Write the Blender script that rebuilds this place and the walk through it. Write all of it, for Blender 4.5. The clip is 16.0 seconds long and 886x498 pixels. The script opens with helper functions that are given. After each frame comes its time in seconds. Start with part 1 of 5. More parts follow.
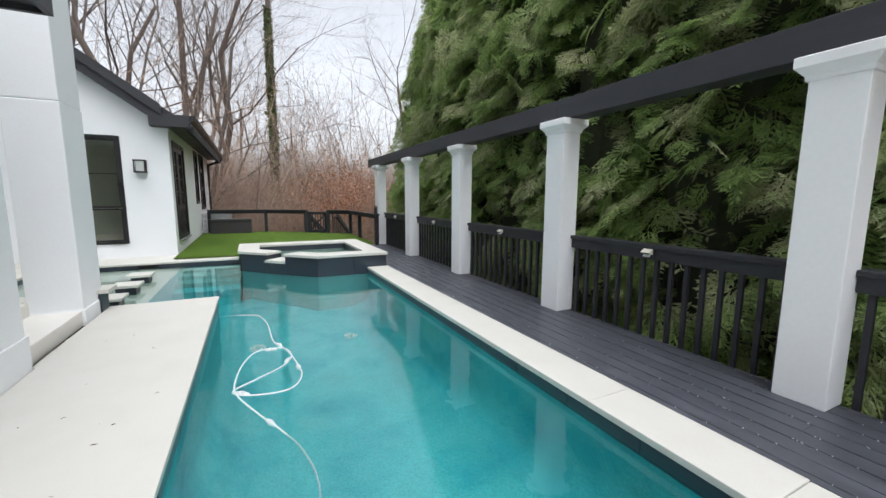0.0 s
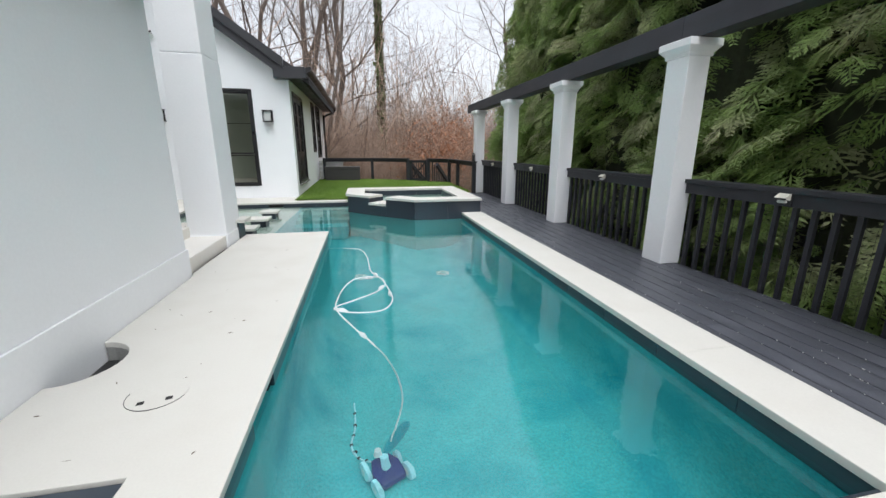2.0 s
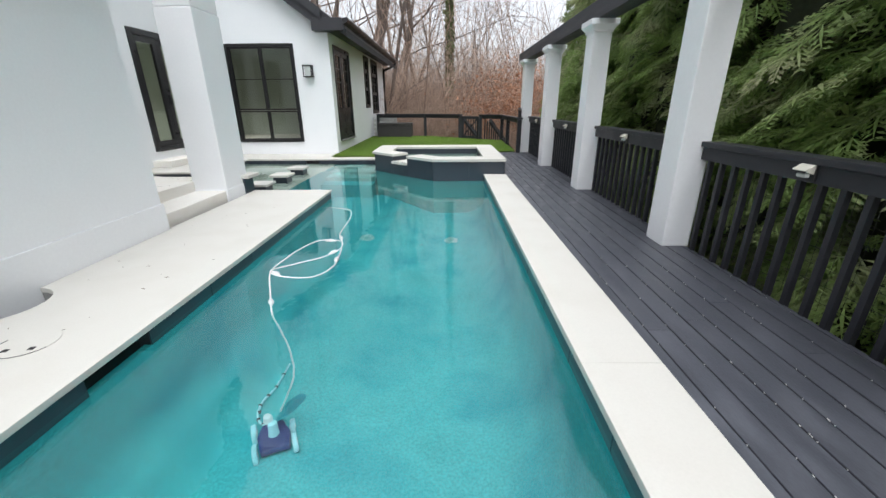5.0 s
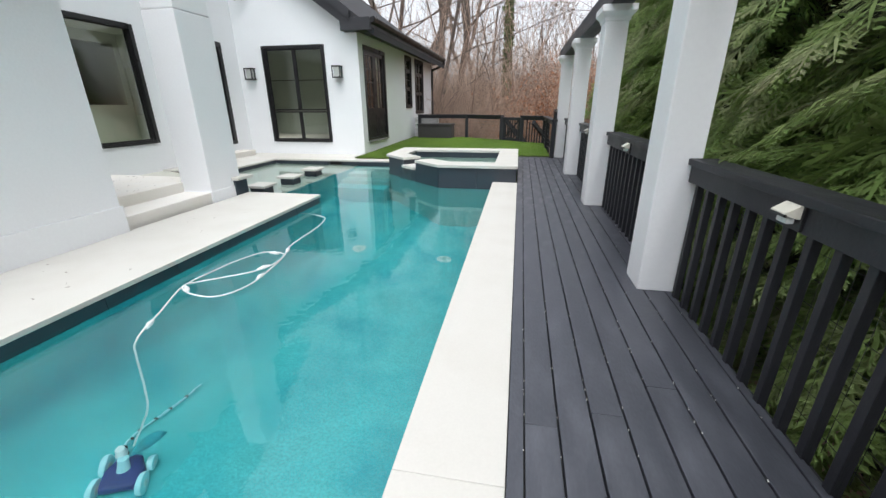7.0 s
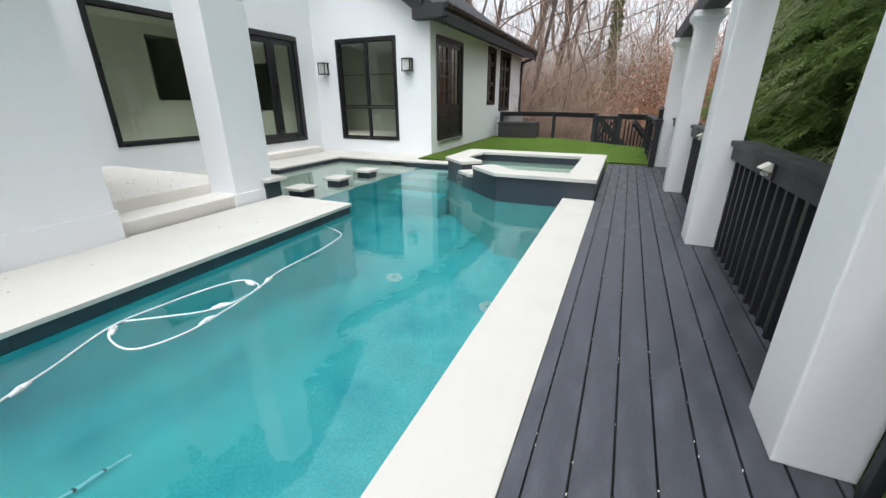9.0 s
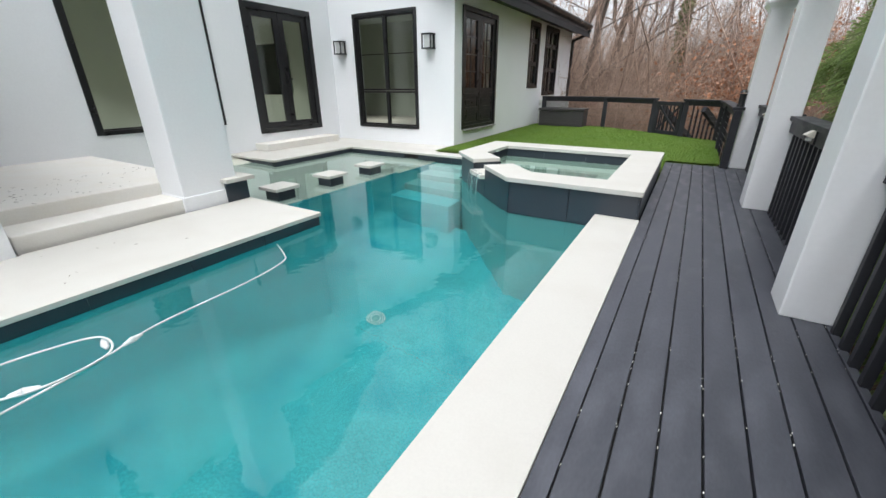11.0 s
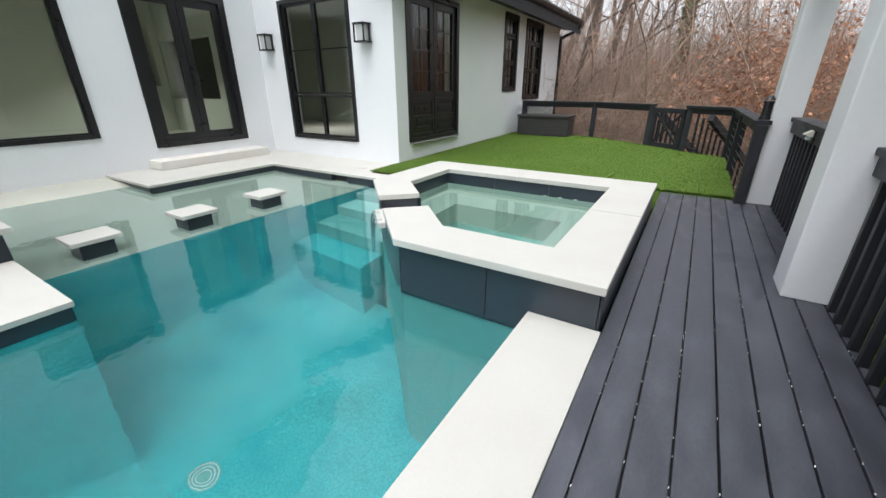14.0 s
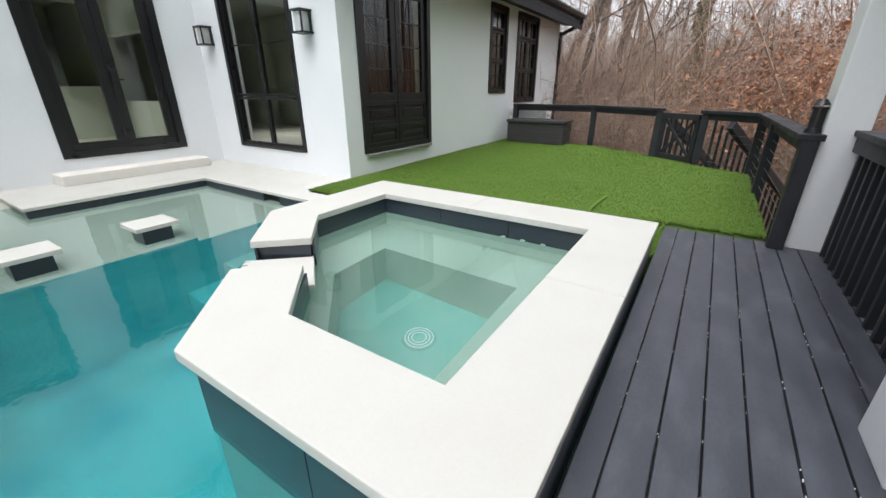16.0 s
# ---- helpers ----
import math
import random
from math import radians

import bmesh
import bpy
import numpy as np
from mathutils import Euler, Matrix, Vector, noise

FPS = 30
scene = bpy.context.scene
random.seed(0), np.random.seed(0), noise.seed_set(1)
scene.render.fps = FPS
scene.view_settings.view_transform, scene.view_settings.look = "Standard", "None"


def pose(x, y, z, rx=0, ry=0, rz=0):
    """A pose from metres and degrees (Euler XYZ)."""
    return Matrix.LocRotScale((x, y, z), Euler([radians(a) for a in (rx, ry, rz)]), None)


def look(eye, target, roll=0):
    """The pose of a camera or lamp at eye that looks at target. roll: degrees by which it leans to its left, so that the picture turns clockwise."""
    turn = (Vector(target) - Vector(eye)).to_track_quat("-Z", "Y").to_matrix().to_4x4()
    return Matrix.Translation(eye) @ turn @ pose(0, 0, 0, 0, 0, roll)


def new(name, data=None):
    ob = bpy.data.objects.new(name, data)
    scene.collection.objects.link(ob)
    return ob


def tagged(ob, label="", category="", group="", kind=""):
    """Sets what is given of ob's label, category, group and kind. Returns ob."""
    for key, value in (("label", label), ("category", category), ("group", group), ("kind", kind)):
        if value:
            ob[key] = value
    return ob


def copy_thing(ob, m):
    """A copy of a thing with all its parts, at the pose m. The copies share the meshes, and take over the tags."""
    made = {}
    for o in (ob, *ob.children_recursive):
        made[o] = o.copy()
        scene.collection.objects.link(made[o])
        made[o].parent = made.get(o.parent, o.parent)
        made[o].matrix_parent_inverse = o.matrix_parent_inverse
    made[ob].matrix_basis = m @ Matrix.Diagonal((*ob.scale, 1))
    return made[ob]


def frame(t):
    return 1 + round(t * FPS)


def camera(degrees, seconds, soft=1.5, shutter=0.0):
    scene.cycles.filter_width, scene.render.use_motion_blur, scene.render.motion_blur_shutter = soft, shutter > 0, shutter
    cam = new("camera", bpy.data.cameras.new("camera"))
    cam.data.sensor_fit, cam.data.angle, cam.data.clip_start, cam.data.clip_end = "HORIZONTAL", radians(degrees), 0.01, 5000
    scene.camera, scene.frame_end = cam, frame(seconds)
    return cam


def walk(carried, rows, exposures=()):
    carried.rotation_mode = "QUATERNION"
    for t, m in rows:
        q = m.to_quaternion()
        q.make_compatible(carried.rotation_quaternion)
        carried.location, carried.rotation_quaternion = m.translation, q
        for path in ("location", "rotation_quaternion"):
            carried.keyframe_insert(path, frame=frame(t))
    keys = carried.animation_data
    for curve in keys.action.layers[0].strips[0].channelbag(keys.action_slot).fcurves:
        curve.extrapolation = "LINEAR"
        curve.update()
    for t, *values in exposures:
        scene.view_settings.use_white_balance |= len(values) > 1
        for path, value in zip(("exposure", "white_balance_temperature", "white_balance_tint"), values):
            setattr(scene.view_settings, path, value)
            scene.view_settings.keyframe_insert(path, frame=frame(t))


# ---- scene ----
cam = camera(97.3, 16.0)
SIZE = 1.12  # metres to one unit of the plan below
METRES, EYE, TILT, LEAN, TURN = 8.0 * SIZE, 1.235 * SIZE, 0.0, 0.0, -26.0
ROWS = [
    (0.0, 0.0, 0.0, 0.0, 0.03, -7.58, -0.22),
    (0.5, -0.0006, -0.0013, -0.001, 5.72, -8.73, -0.13),
    (1.0, 0.003, -0.0022, -0.0037, 10.17, -10.31, -0.1),
    (1.5, 0.0089, -0.0023, -0.0088, 13.05, -12.28, -0.01),
    (2.0, 0.013, -0.0013, -0.0155, 14.69, -14.41, 0.04),
    (2.5, 0.0219, 0.0079, -0.0194, 15.76, -16.31, 0.07),
    (3.0, 0.0318, 0.0186, -0.0199, 17.13, -17.81, 0.11),
    (3.5, 0.0464, 0.0289, -0.0203, 19.25, -18.85, 0.15),
    (6.0, 0.1747, 0.1333, -0.0148, 31.16, -20.53, 0.39),
    (6.5, 0.1901, 0.1642, -0.0149, 33.32, -20.45, 0.36),
    (7.0, 0.199, 0.1976, -0.014, 36.49, -20.37, 0.3),
    (7.5, 0.1975, 0.2336, -0.0136, 40.46, -20.27, 0.28),
    (8.0, 0.1908, 0.2694, -0.013, 44.44, -20.26, 0.25),
    (8.5, 0.1803, 0.3057, -0.0126, 47.64, -20.41, 0.18),
    (9.0, 0.1607, 0.3387, -0.0164, 49.97, -20.73, 0.19),
    (11.5, 0.0786, 0.5119, -0.0187, 58.38, -23.02, 0.26),
    (12.0, 0.0615, 0.5465, -0.0188, 59.01, -23.05, 0.2),
    (12.5, 0.0438, 0.5798, -0.0193, 59.0, -22.97, 0.18),
    (13.0, 0.0278, 0.6152, -0.0187, 58.56, -22.85, 0.17),
    (13.5, 0.0088, 0.6504, -0.0189, 58.03, -22.68, 0.21),
    (14.0, -0.0094, 0.6851, -0.0176, 57.71, -22.49, 0.21),
    (14.5, -0.0262, 0.7219, -0.0169, 57.57, -22.35, 0.18),
    (15.0, -0.0457, 0.7568, -0.0186, 57.72, -22.25, 0.18),
    (15.5, -0.0655, 0.7922, -0.0191, 58.23, -22.14, 0.16),
    (16.0, -0.0842, 0.828, -0.0198, 59.24, -22.22, 0.15),
]
walk(cam, [(t, pose(0, 0, EYE, TILT, LEAN, TURN) @ pose(METRES * x, METRES * y, METRES * z, 90 + pitch, roll, yaw)) for t, x, y, z, yaw, pitch, roll in ROWS],
     exposures=[(0.0, 0.95, 6250, 10), (3.5, 1.0, 6250, 10), (7.0, 1.1, 6250, 10), (16.0, 1.1, 6250, 10)])

# ---- light ----
world = bpy.data.worlds.new("overcast")
scene.world = world
world.use_nodes = True
wn = world.node_tree
sky = wn.nodes.new("ShaderNodeTexSky")
sky.sky_type = "NISHITA"
sky.sun_disc = False
sky.sun_elevation = radians(70)
sky.sun_rotation = radians(168)
sky.air_density, sky.dust_density, sky.ozone_density = 1.0, 4.0, 1.0
hsv = wn.nodes.new("ShaderNodeHueSaturation")
hsv.inputs["Saturation"].default_value = 0.16
wn.links.new(sky.outputs[0], hsv.inputs["Color"])
wn.links.new(hsv.outputs[0], wn.nodes["Background"].inputs["Color"])
wn.nodes["Background"].inputs["Strength"].default_value = 0.15
sun_data = bpy.data.lights.new("sun", "SUN")
sun_data.energy, sun_data.angle, sun_data.color = 0.42, radians(70), (1.0, 0.98, 0.95)
sun = new("sun", sun_data)
sun.matrix_world = look((2, -8, 24), (0, 0, 0))


# ---- materials ----
def shade(name, color, rough=0.6, vary=0.12, size=3.0, fine=60.0, bump=0.15, metal=0.0, tint=None, tint_amount=0.0, per_piece=0.0,
          stretch=(1, 1, 1), spec=0.5, bump_dist=0.004, rough_vary=0.1, island=0.0):
    """A worn surface: two scales of tone, a second colour in patches, fine relief."""
    m = bpy.data.materials.new(name)
    m.use_nodes = True
    nt = m.node_tree
    N, L = nt.nodes.new, nt.links.new
    b = nt.nodes["Principled BSDF"]
    tc = N("ShaderNodeTexCoord")
    mp = N("ShaderNodeMapping")
    mp.inputs["Scale"].default_value = stretch
    L(tc.outputs["Object"], mp.inputs["Vector"])
    big, small = N("ShaderNodeTexNoise"), N("ShaderNodeTexNoise")
    big.inputs["Scale"].default_value, big.inputs["Detail"].default_value = size, 5
    small.inputs["Scale"].default_value, small.inputs["Detail"].default_value = fine, 3
    for n in (big, small):
        L(mp.outputs[0], n.inputs["Vector"])
    add = N("ShaderNodeMath")
    add.operation = "ADD"
    L(big.outputs[0], add.inputs[0]), L(small.outputs[0], add.inputs[1])
    mr = N("ShaderNodeMapRange")
    mr.inputs[1].default_value, mr.inputs[2].default_value = 0.55, 1.45
    mr.inputs[3].default_value, mr.inputs[4].default_value = 1 - vary, 1 + vary
    L(add.outputs[0], mr.inputs[0])
    value = mr.outputs[0]
    for amount, node, out in ((per_piece, "ShaderNodeObjectInfo", "Random"), (island, "ShaderNodeNewGeometry", "Random Per Island")):
        if amount:
            oi, m2, m3 = N(node), N("ShaderNodeMapRange"), N("ShaderNodeMath")
            m2.inputs[3].default_value, m2.inputs[4].default_value = 1 - amount, 1 + amount
            L(oi.outputs[out], m2.inputs[0])
            m3.operation = "MULTIPLY"
            L(value, m3.inputs[0]), L(m2.outputs[0], m3.inputs[1])
            value = m3.outputs[0]
    base = N("ShaderNodeMix")
    base.data_type = "RGBA"
    base.inputs[6].default_value = (*color, 1)
    base.inputs[7].default_value = (*(tint or color), 1)
    ramp = N("ShaderNodeMapRange")
    ramp.inputs[1].default_value, ramp.inputs[2].default_value = 0.45, 0.7
    ramp.inputs[4].default_value = tint_amount
    L(big.outputs[0], ramp.inputs[0]), L(ramp.outputs[0], base.inputs[0])
    mul = N("ShaderNodeVectorMath")
    mul.operation = "SCALE"
    L(base.outputs[2], mul.inputs[0]), L(value, mul.inputs["Scale"])
    L(mul.outputs[0], b.inputs["Base Color"])
    rr = N("ShaderNodeMapRange")
    rr.inputs[1].default_value, rr.inputs[2].default_value = 0.3, 0.7
    rr.inputs[3].default_value, rr.inputs[4].default_value = max(rough - rough_vary, 0.02), min(rough + rough_vary, 1)
    L(big.outputs[0], rr.inputs[0]), L(rr.outputs[0], b.inputs["Roughness"])
    b.inputs["Metallic"].default_value = metal
    b.inputs["Specular IOR Level"].default_value = spec
    if bump:
        bp = N("ShaderNodeBump")
        bp.inputs["Strength"].default_value, bp.inputs["Distance"].default_value = bump, bump_dist
        L(add.outputs[0], bp.inputs["Height"]), L(bp.outputs[0], b.inputs["Normal"])
    return m


def leafy(name, color, other, rough=0.55, through_light=0.0, vary=0.35, size=0.9):
    """Thin leaves or twigs in two colours; some of the light goes through them."""
    m = shade(name, color, rough, 0.15, size, 12, 0.0, tint=other, tint_amount=1.0, island=vary, spec=0.3)
    if through_light:
        nt = m.node_tree
        b = nt.nodes["Principled BSDF"]
        tr, mx = nt.nodes.new("ShaderNodeBsdfTranslucent"), nt.nodes.new("ShaderNodeMixShader")
        mx.inputs[0].default_value = through_light
        nt.links.new(b.inputs["Base Color"].links[0].from_socket, tr.inputs["Color"])
        nt.links.new(b.outputs[0], mx.inputs[1]), nt.links.new(tr.outputs[0], mx.inputs[2])
        nt.links.new(mx.outputs[0], nt.nodes["Material Output"].inputs["Surface"])
    return m


def clear(name, tint, ior=1.5, rough=0.0, wave=0.0, wave_size=3.0, gloss=0.0):
    m = bpy.data.materials.new(name)
    m.use_nodes = True
    nt = m.node_tree
    b = nt.nodes["Principled BSDF"]
    N, L = nt.nodes.new, nt.links.new
    b.inputs["Base Color"].default_value = (*tint, 1)
    b.inputs["Transmission Weight"].default_value = 1.0
    b.inputs["Roughness"].default_value = rough
    b.inputs["IOR"].default_value = ior
    takes = [b.inputs["Normal"]]
    if gloss:
        rf, gl, fr, mx = N("ShaderNodeBsdfRefraction"), N("ShaderNodeBsdfGlossy"), N("ShaderNodeFresnel"), N("ShaderNodeMixShader")
        rf.inputs["Color"].default_value, rf.inputs["IOR"].default_value, rf.inputs["Roughness"].default_value = (*tint, 1), ior, 0.0
        gl.inputs["Roughness"].default_value = 0.015
        fr.inputs["IOR"].default_value = gloss
        L(fr.outputs[0], mx.inputs[0]), L(rf.outputs[0], mx.inputs[1]), L(gl.outputs[0], mx.inputs[2])
        L(mx.outputs[0], nt.nodes["Material Output"].inputs["Surface"])
        takes = [rf.inputs["Normal"], gl.inputs["Normal"], fr.inputs["Normal"]]
    if wave:
        tc, n1, n2, bp = N("ShaderNodeTexCoord"), N("ShaderNodeTexNoise"), N("ShaderNodeTexNoise"), N("ShaderNodeBump")
        n1.inputs["Scale"].default_value, n1.inputs["Detail"].default_value = wave_size, 2
        n2.inputs["Scale"].default_value, n2.inputs["Detail"].default_value = wave_size * 4, 1
        ad = N("ShaderNodeMath")
        ad.operation = "MULTIPLY_ADD"
        ad.inputs[1].default_value = 0.12
        L(tc.outputs["Object"], n1.inputs["Vector"]), L(tc.outputs["Object"], n2.inputs["Vector"])
        L(n2.outputs[0], ad.inputs[0]), L(n1.outputs[0], ad.inputs[2])
        bp.inputs["Strength"].default_value, bp.inputs["Distance"].default_value = wave, 0.02
        L(ad.outputs[0], bp.inputs["Height"])
        for socket in takes:
            L(bp.outputs[0], socket)
    return m


STUCCO = shade("white_stucco", (0.835, 0.85, 0.865), 0.75, 0.03, 1.2, 45, 0.25, bump_dist=0.003, tint=(0.79, 0.805, 0.82), tint_amount=0.6)
STONE = shade("white_limestone", (0.575, 0.563, 0.52), 0.6, 0.04, 2.2, 90, 0.12, tint=(0.535, 0.52, 0.475), tint_amount=0.7)
CREAM = shade("cream_stone", (0.76, 0.74, 0.69), 0.7, 0.05, 3.0, 70, 0.15, tint=(0.72, 0.685, 0.62), tint_amount=0.7)
COLUMN_WHITE = shade("painted_column", (0.85, 0.86, 0.87), 0.5, 0.03, 2.0, 30, 0.15, tint=(0.79, 0.80, 0.81), tint_amount=0.5)
DECK = shade("charcoal_deck_stain", (0.060, 0.064, 0.078), 0.45, 0.16, 3.2, 38, 0.3, stretch=(2.6, 0.9, 1), tint=(0.098, 0.103, 0.122),
             tint_amount=0.75, per_piece=0.06, rough_vary=0.16)
RAIL = shade("charcoal_painted_wood", (0.023, 0.024, 0.029), 0.5, 0.15, 3.0, 50, 0.25, stretch=(3, 1, 1), tint=(0.034, 0.035, 0.041), tint_amount=0.6, spec=0.35)
BEAM = shade("charcoal_beam", (0.034, 0.035, 0.042), 0.55, 0.15, 2.0, 40, 0.3, stretch=(4, 0.6, 4), tint=(0.048, 0.05, 0.06), tint_amount=0.7)
BLACK = shade("black_frame_paint", (0.013, 0.013, 0.014), 0.35, 0.1, 4.0, 60, 0.05)
FASCIA = shade("dark_roof_trim", (0.028, 0.029, 0.034), 0.5, 0.12, 2.0, 40, 0.1)
ROOF = shade("dark_shingle", (0.04, 0.04, 0.045), 0.9, 0.25, 3.0, 30, 0.6, per_piece=0.2)
TILE = shade("slate_tile", (0.031, 0.041, 0.055), 0.3, 0.03, 2.0, 40, 0.0, tint=(0.034, 0.044, 0.058), tint_amount=0.4, per_piece=0.03, rough_vary=0.0)
GROUT = shade("dark_grout", (0.03, 0.035, 0.04), 0.9, 0.1, 8, 60, 0.1)
# Aqua plaster with the deep water's tint and cloudy patches put into its colour.
PLASTER = shade("aqua_pool_plaster", (0.090, 0.50, 0.52), 0.8, 0.36, 1.3, 55, 0.1, tint=(0.020, 0.30, 0.35), tint_amount=1.0)
# The pale reflection before the spa wall is put into this grey-green.
WATER_TONED_PLASTER = shade("grey_green_pool_plaster", (0.20, 0.47, 0.45), 0.8, 0.2, 1.6, 80, 0.1, tint=(0.15, 0.42, 0.42), tint_amount=0.8)
SHELF = shade("pale_shelf_plaster", (0.52, 0.52, 0.45), 0.8, 0.12, 2.0, 130, 0.1, tint=(0.44, 0.45, 0.40), tint_amount=0.7)
SPA_BENCH = shade("spa_bench_plaster", (0.43, 0.53, 0.47), 0.8, 0.15, 2.0, 110, 0.1, tint=(0.37, 0.48, 0.43), tint_amount=0.6)
SPA_PLASTER = shade("spa_plaster", (0.25, 0.48, 0.44), 0.8, 0.15, 2.0, 140, 0.1, tint=(0.34, 0.48, 0.44), tint_amount=0.6)
WATER = clear("pool_water", (0.82, 0.97, 0.97), 1.33, 0.0, 0.085, 5.5, 1.75)
FALL = clear("falling_water", (0.93, 0.98, 0.98), 1.2, 0.05, 0.5, 9)
GLASS = clear("window_glass", (0.80, 0.86, 0.82), 1.45, 0.0)
LAMP_GLASS = shade("frosted_lamp_glass", (0.62, 0.64, 0.62), 0.25, 0.05, 8, 60, 0.0)
DIM_INTERIOR = shade("maroon_curtain", (0.034, 0.013, 0.011), 0.9, 0.2, 5, 40, 0.2)
ROOM = shade("interior_paint", (0.46, 0.50, 0.43), 0.8, 0.03, 1, 40, 0.05)
ROOM_FLOOR = shade("interior_floor", (0.42, 0.40, 0.36), 0.4, 0.08, 2, 40, 0.05)
TURF_BASE = shade("turf_backing", (0.09, 0.16, 0.016), 0.9, 0.2, 6, 120, 0.5, tint=(0.07, 0.15, 0.016), tint_amount=0.8)
BLADE = leafy("turf_blade", (0.115, 0.205, 0.018), (0.15, 0.225, 0.036), 0.5, vary=0.1)
CABLE = shade("steel_cable", (0.25, 0.25, 0.26), 0.35, 0.05, 10, 60, 0, metal=1.0)
RESIN = shade("charcoal_resin", (0.045, 0.041, 0.043), 0.55, 0.18, 3, 50, 0.3, stretch=(1, 1, 4))
HOSE = shade("white_hose_plastic", (0.68, 0.71, 0.71), 0.4, 0.05, 8, 60, 0.05)
NAVY = shade("navy_plastic", (0.02, 0.035, 0.16), 0.4, 0.1, 8, 60, 0.05)
PALE_BLUE = shade("pale_blue_plastic", (0.45, 0.75, 0.80), 0.4, 0.05, 8, 60, 0.05)
BAG = shade("teal_mesh_bag", (0.015, 0.30, 0.36), 0.8, 0.25, 12, 90, 0.3)
SOLAR = shade("ivory_plastic", (0.66, 0.64, 0.55), 0.4, 0.06, 12, 60, 0.05)
# Shade of hollows and deck joints, put into the colour of solid fillings.
VOID = shade("shadowed_recess", (0.02, 0.02, 0.02), 0.9, 0.1, 5, 60, 0.1)
CONCRETE = shade("grey_concrete", (0.25, 0.25, 0.24), 0.9, 0.2, 6, 60, 0.4)
BRICK = shade("white_brick", (0.74, 0.74, 0.73), 0.8, 0.06, 8, 60, 0.3, per_piece=0.06)
BARK = shade("grey_bark", (0.15, 0.122, 0.105), 0.95, 0.3, 3, 30, 0.8, stretch=(4, 4, 0.8), bump_dist=0.02, tint=(0.11, 0.085, 0.07), tint_amount=0.8)
TWIG = leafy("brush_twig", (0.39, 0.285, 0.22), (0.28, 0.21, 0.168), 0.9, 0.0, 0.45, 0.5)
RUST = leafy("dry_beech_leaf", (0.42, 0.20, 0.11), (0.36, 0.19, 0.12), 0.8, vary=0.4)
IVY = leafy("ivy_leaf", (0.12, 0.16, 0.06), (0.09, 0.12, 0.045), 0.6, vary=0.4)
CYPRESS = leafy("cypress_spray", (0.245, 0.35, 0.108), (0.45, 0.46, 0.28), 0.6, 0.5, 0.3, 1.3)
CYPRESS_SHADE = shade("cypress_inner", (0.036, 0.043, 0.022), 1.0, 0.4, 2, 14, 0.6)
LITTER = shade("leaf_litter", (0.24, 0.165, 0.115), 0.95, 0.35, 1.5, 18, 0.8, tint=(0.30, 0.20, 0.14), tint_amount=0.8, bump_dist=0.05)
DEBRIS = shade("dry_leaf_bits", (0.10, 0.07, 0.04), 0.9, 0.3, 20, 90, 0)
PALE_BITS = shade("pale_grit", (0.7, 0.7, 0.66), 0.9, 0.1, 20, 90, 0)


# ---- building helpers ----
def box(bm, x0, x1, y0, y1, z0, z1, bevel=0.0, m=None):
    made = bmesh.ops.create_cube(bm, size=1.0)["verts"]
    for v in made:
        v.co = Vector((x0 + (v.co.x + 0.5) * (x1 - x0), y0 + (v.co.y + 0.5) * (y1 - y0), z0 + (v.co.z + 0.5) * (z1 - z0)))
        if m:
            v.co = m @ v.co
    if bevel:
        es = list({e for v in made for e in v.link_edges})
        bmesh.ops.bevel(bm, geom=es, offset=bevel, segments=2, affect="EDGES", profile=0.6)
    return bm


def cyl(bm, a, b, r0, r1=None, n=10, caps=True):
    a, b = Vector(a), Vector(b)
    r1 = r0 if r1 is None else r1
    q = (b - a).to_track_quat("Z", "Y").to_matrix().to_4x4()
    bmesh.ops.create_cone(bm, cap_ends=caps, segments=n, radius1=r0, radius2=r1, depth=(b - a).length,
                          matrix=Matrix.Translation((a + b) / 2) @ q)
    return bm


def prism(bm, pts, z0, z1):
    """An upright prism on a plan outline."""
    lo = [bm.verts.new((x, y, z0)) for x, y in pts]
    hi = [bm.verts.new((x, y, z1)) for x, y in pts]
    n = len(pts)
    bm.faces.new(hi), bm.faces.new(lo[::-1])
    for i in range(n):
        bm.faces.new((lo[i], lo[(i + 1) % n], hi[(i + 1) % n], hi[i]))
    return bm


def soften(bm, amount):
    bmesh.ops.recalc_face_normals(bm, faces=bm.faces)
    es = [e for e in bm.edges if len(e.link_faces) == 2 and e.calc_face_angle(0) > 0.3]
    bmesh.ops.bevel(bm, geom=es, offset=amount, segments=2, affect="EDGES", profile=0.6)
    return bm


def link(name, bm, material, smooth=False):
    if len(bm.faces) > 1:
        bmesh.ops.recalc_face_normals(bm, faces=bm.faces)
    me = bpy.data.meshes.new(name)
    bm.to_mesh(me)
    bm.free()
    me.materials.append(material)
    if smooth:
        me.shade_smooth()
    return new(name, me)


def thing(name, label, category, group="", at=(0, 0, 0)):
    ob = new(name)
    ob.empty_display_size = 0.1
    ob.location = at
    return tagged(ob, label, category, group)


def part(name, bm, material, parent, label="", smooth=False):
    ob = link(name, bm, material, smooth)
    ob.parent = parent
    return tagged(ob, label)


def setting(name, bm, material, label, category):
    return tagged(link(name, bm, material), label, category, "", "structure")


def B(*args, **kw):
    return box(bmesh.new(), *args, **kw)


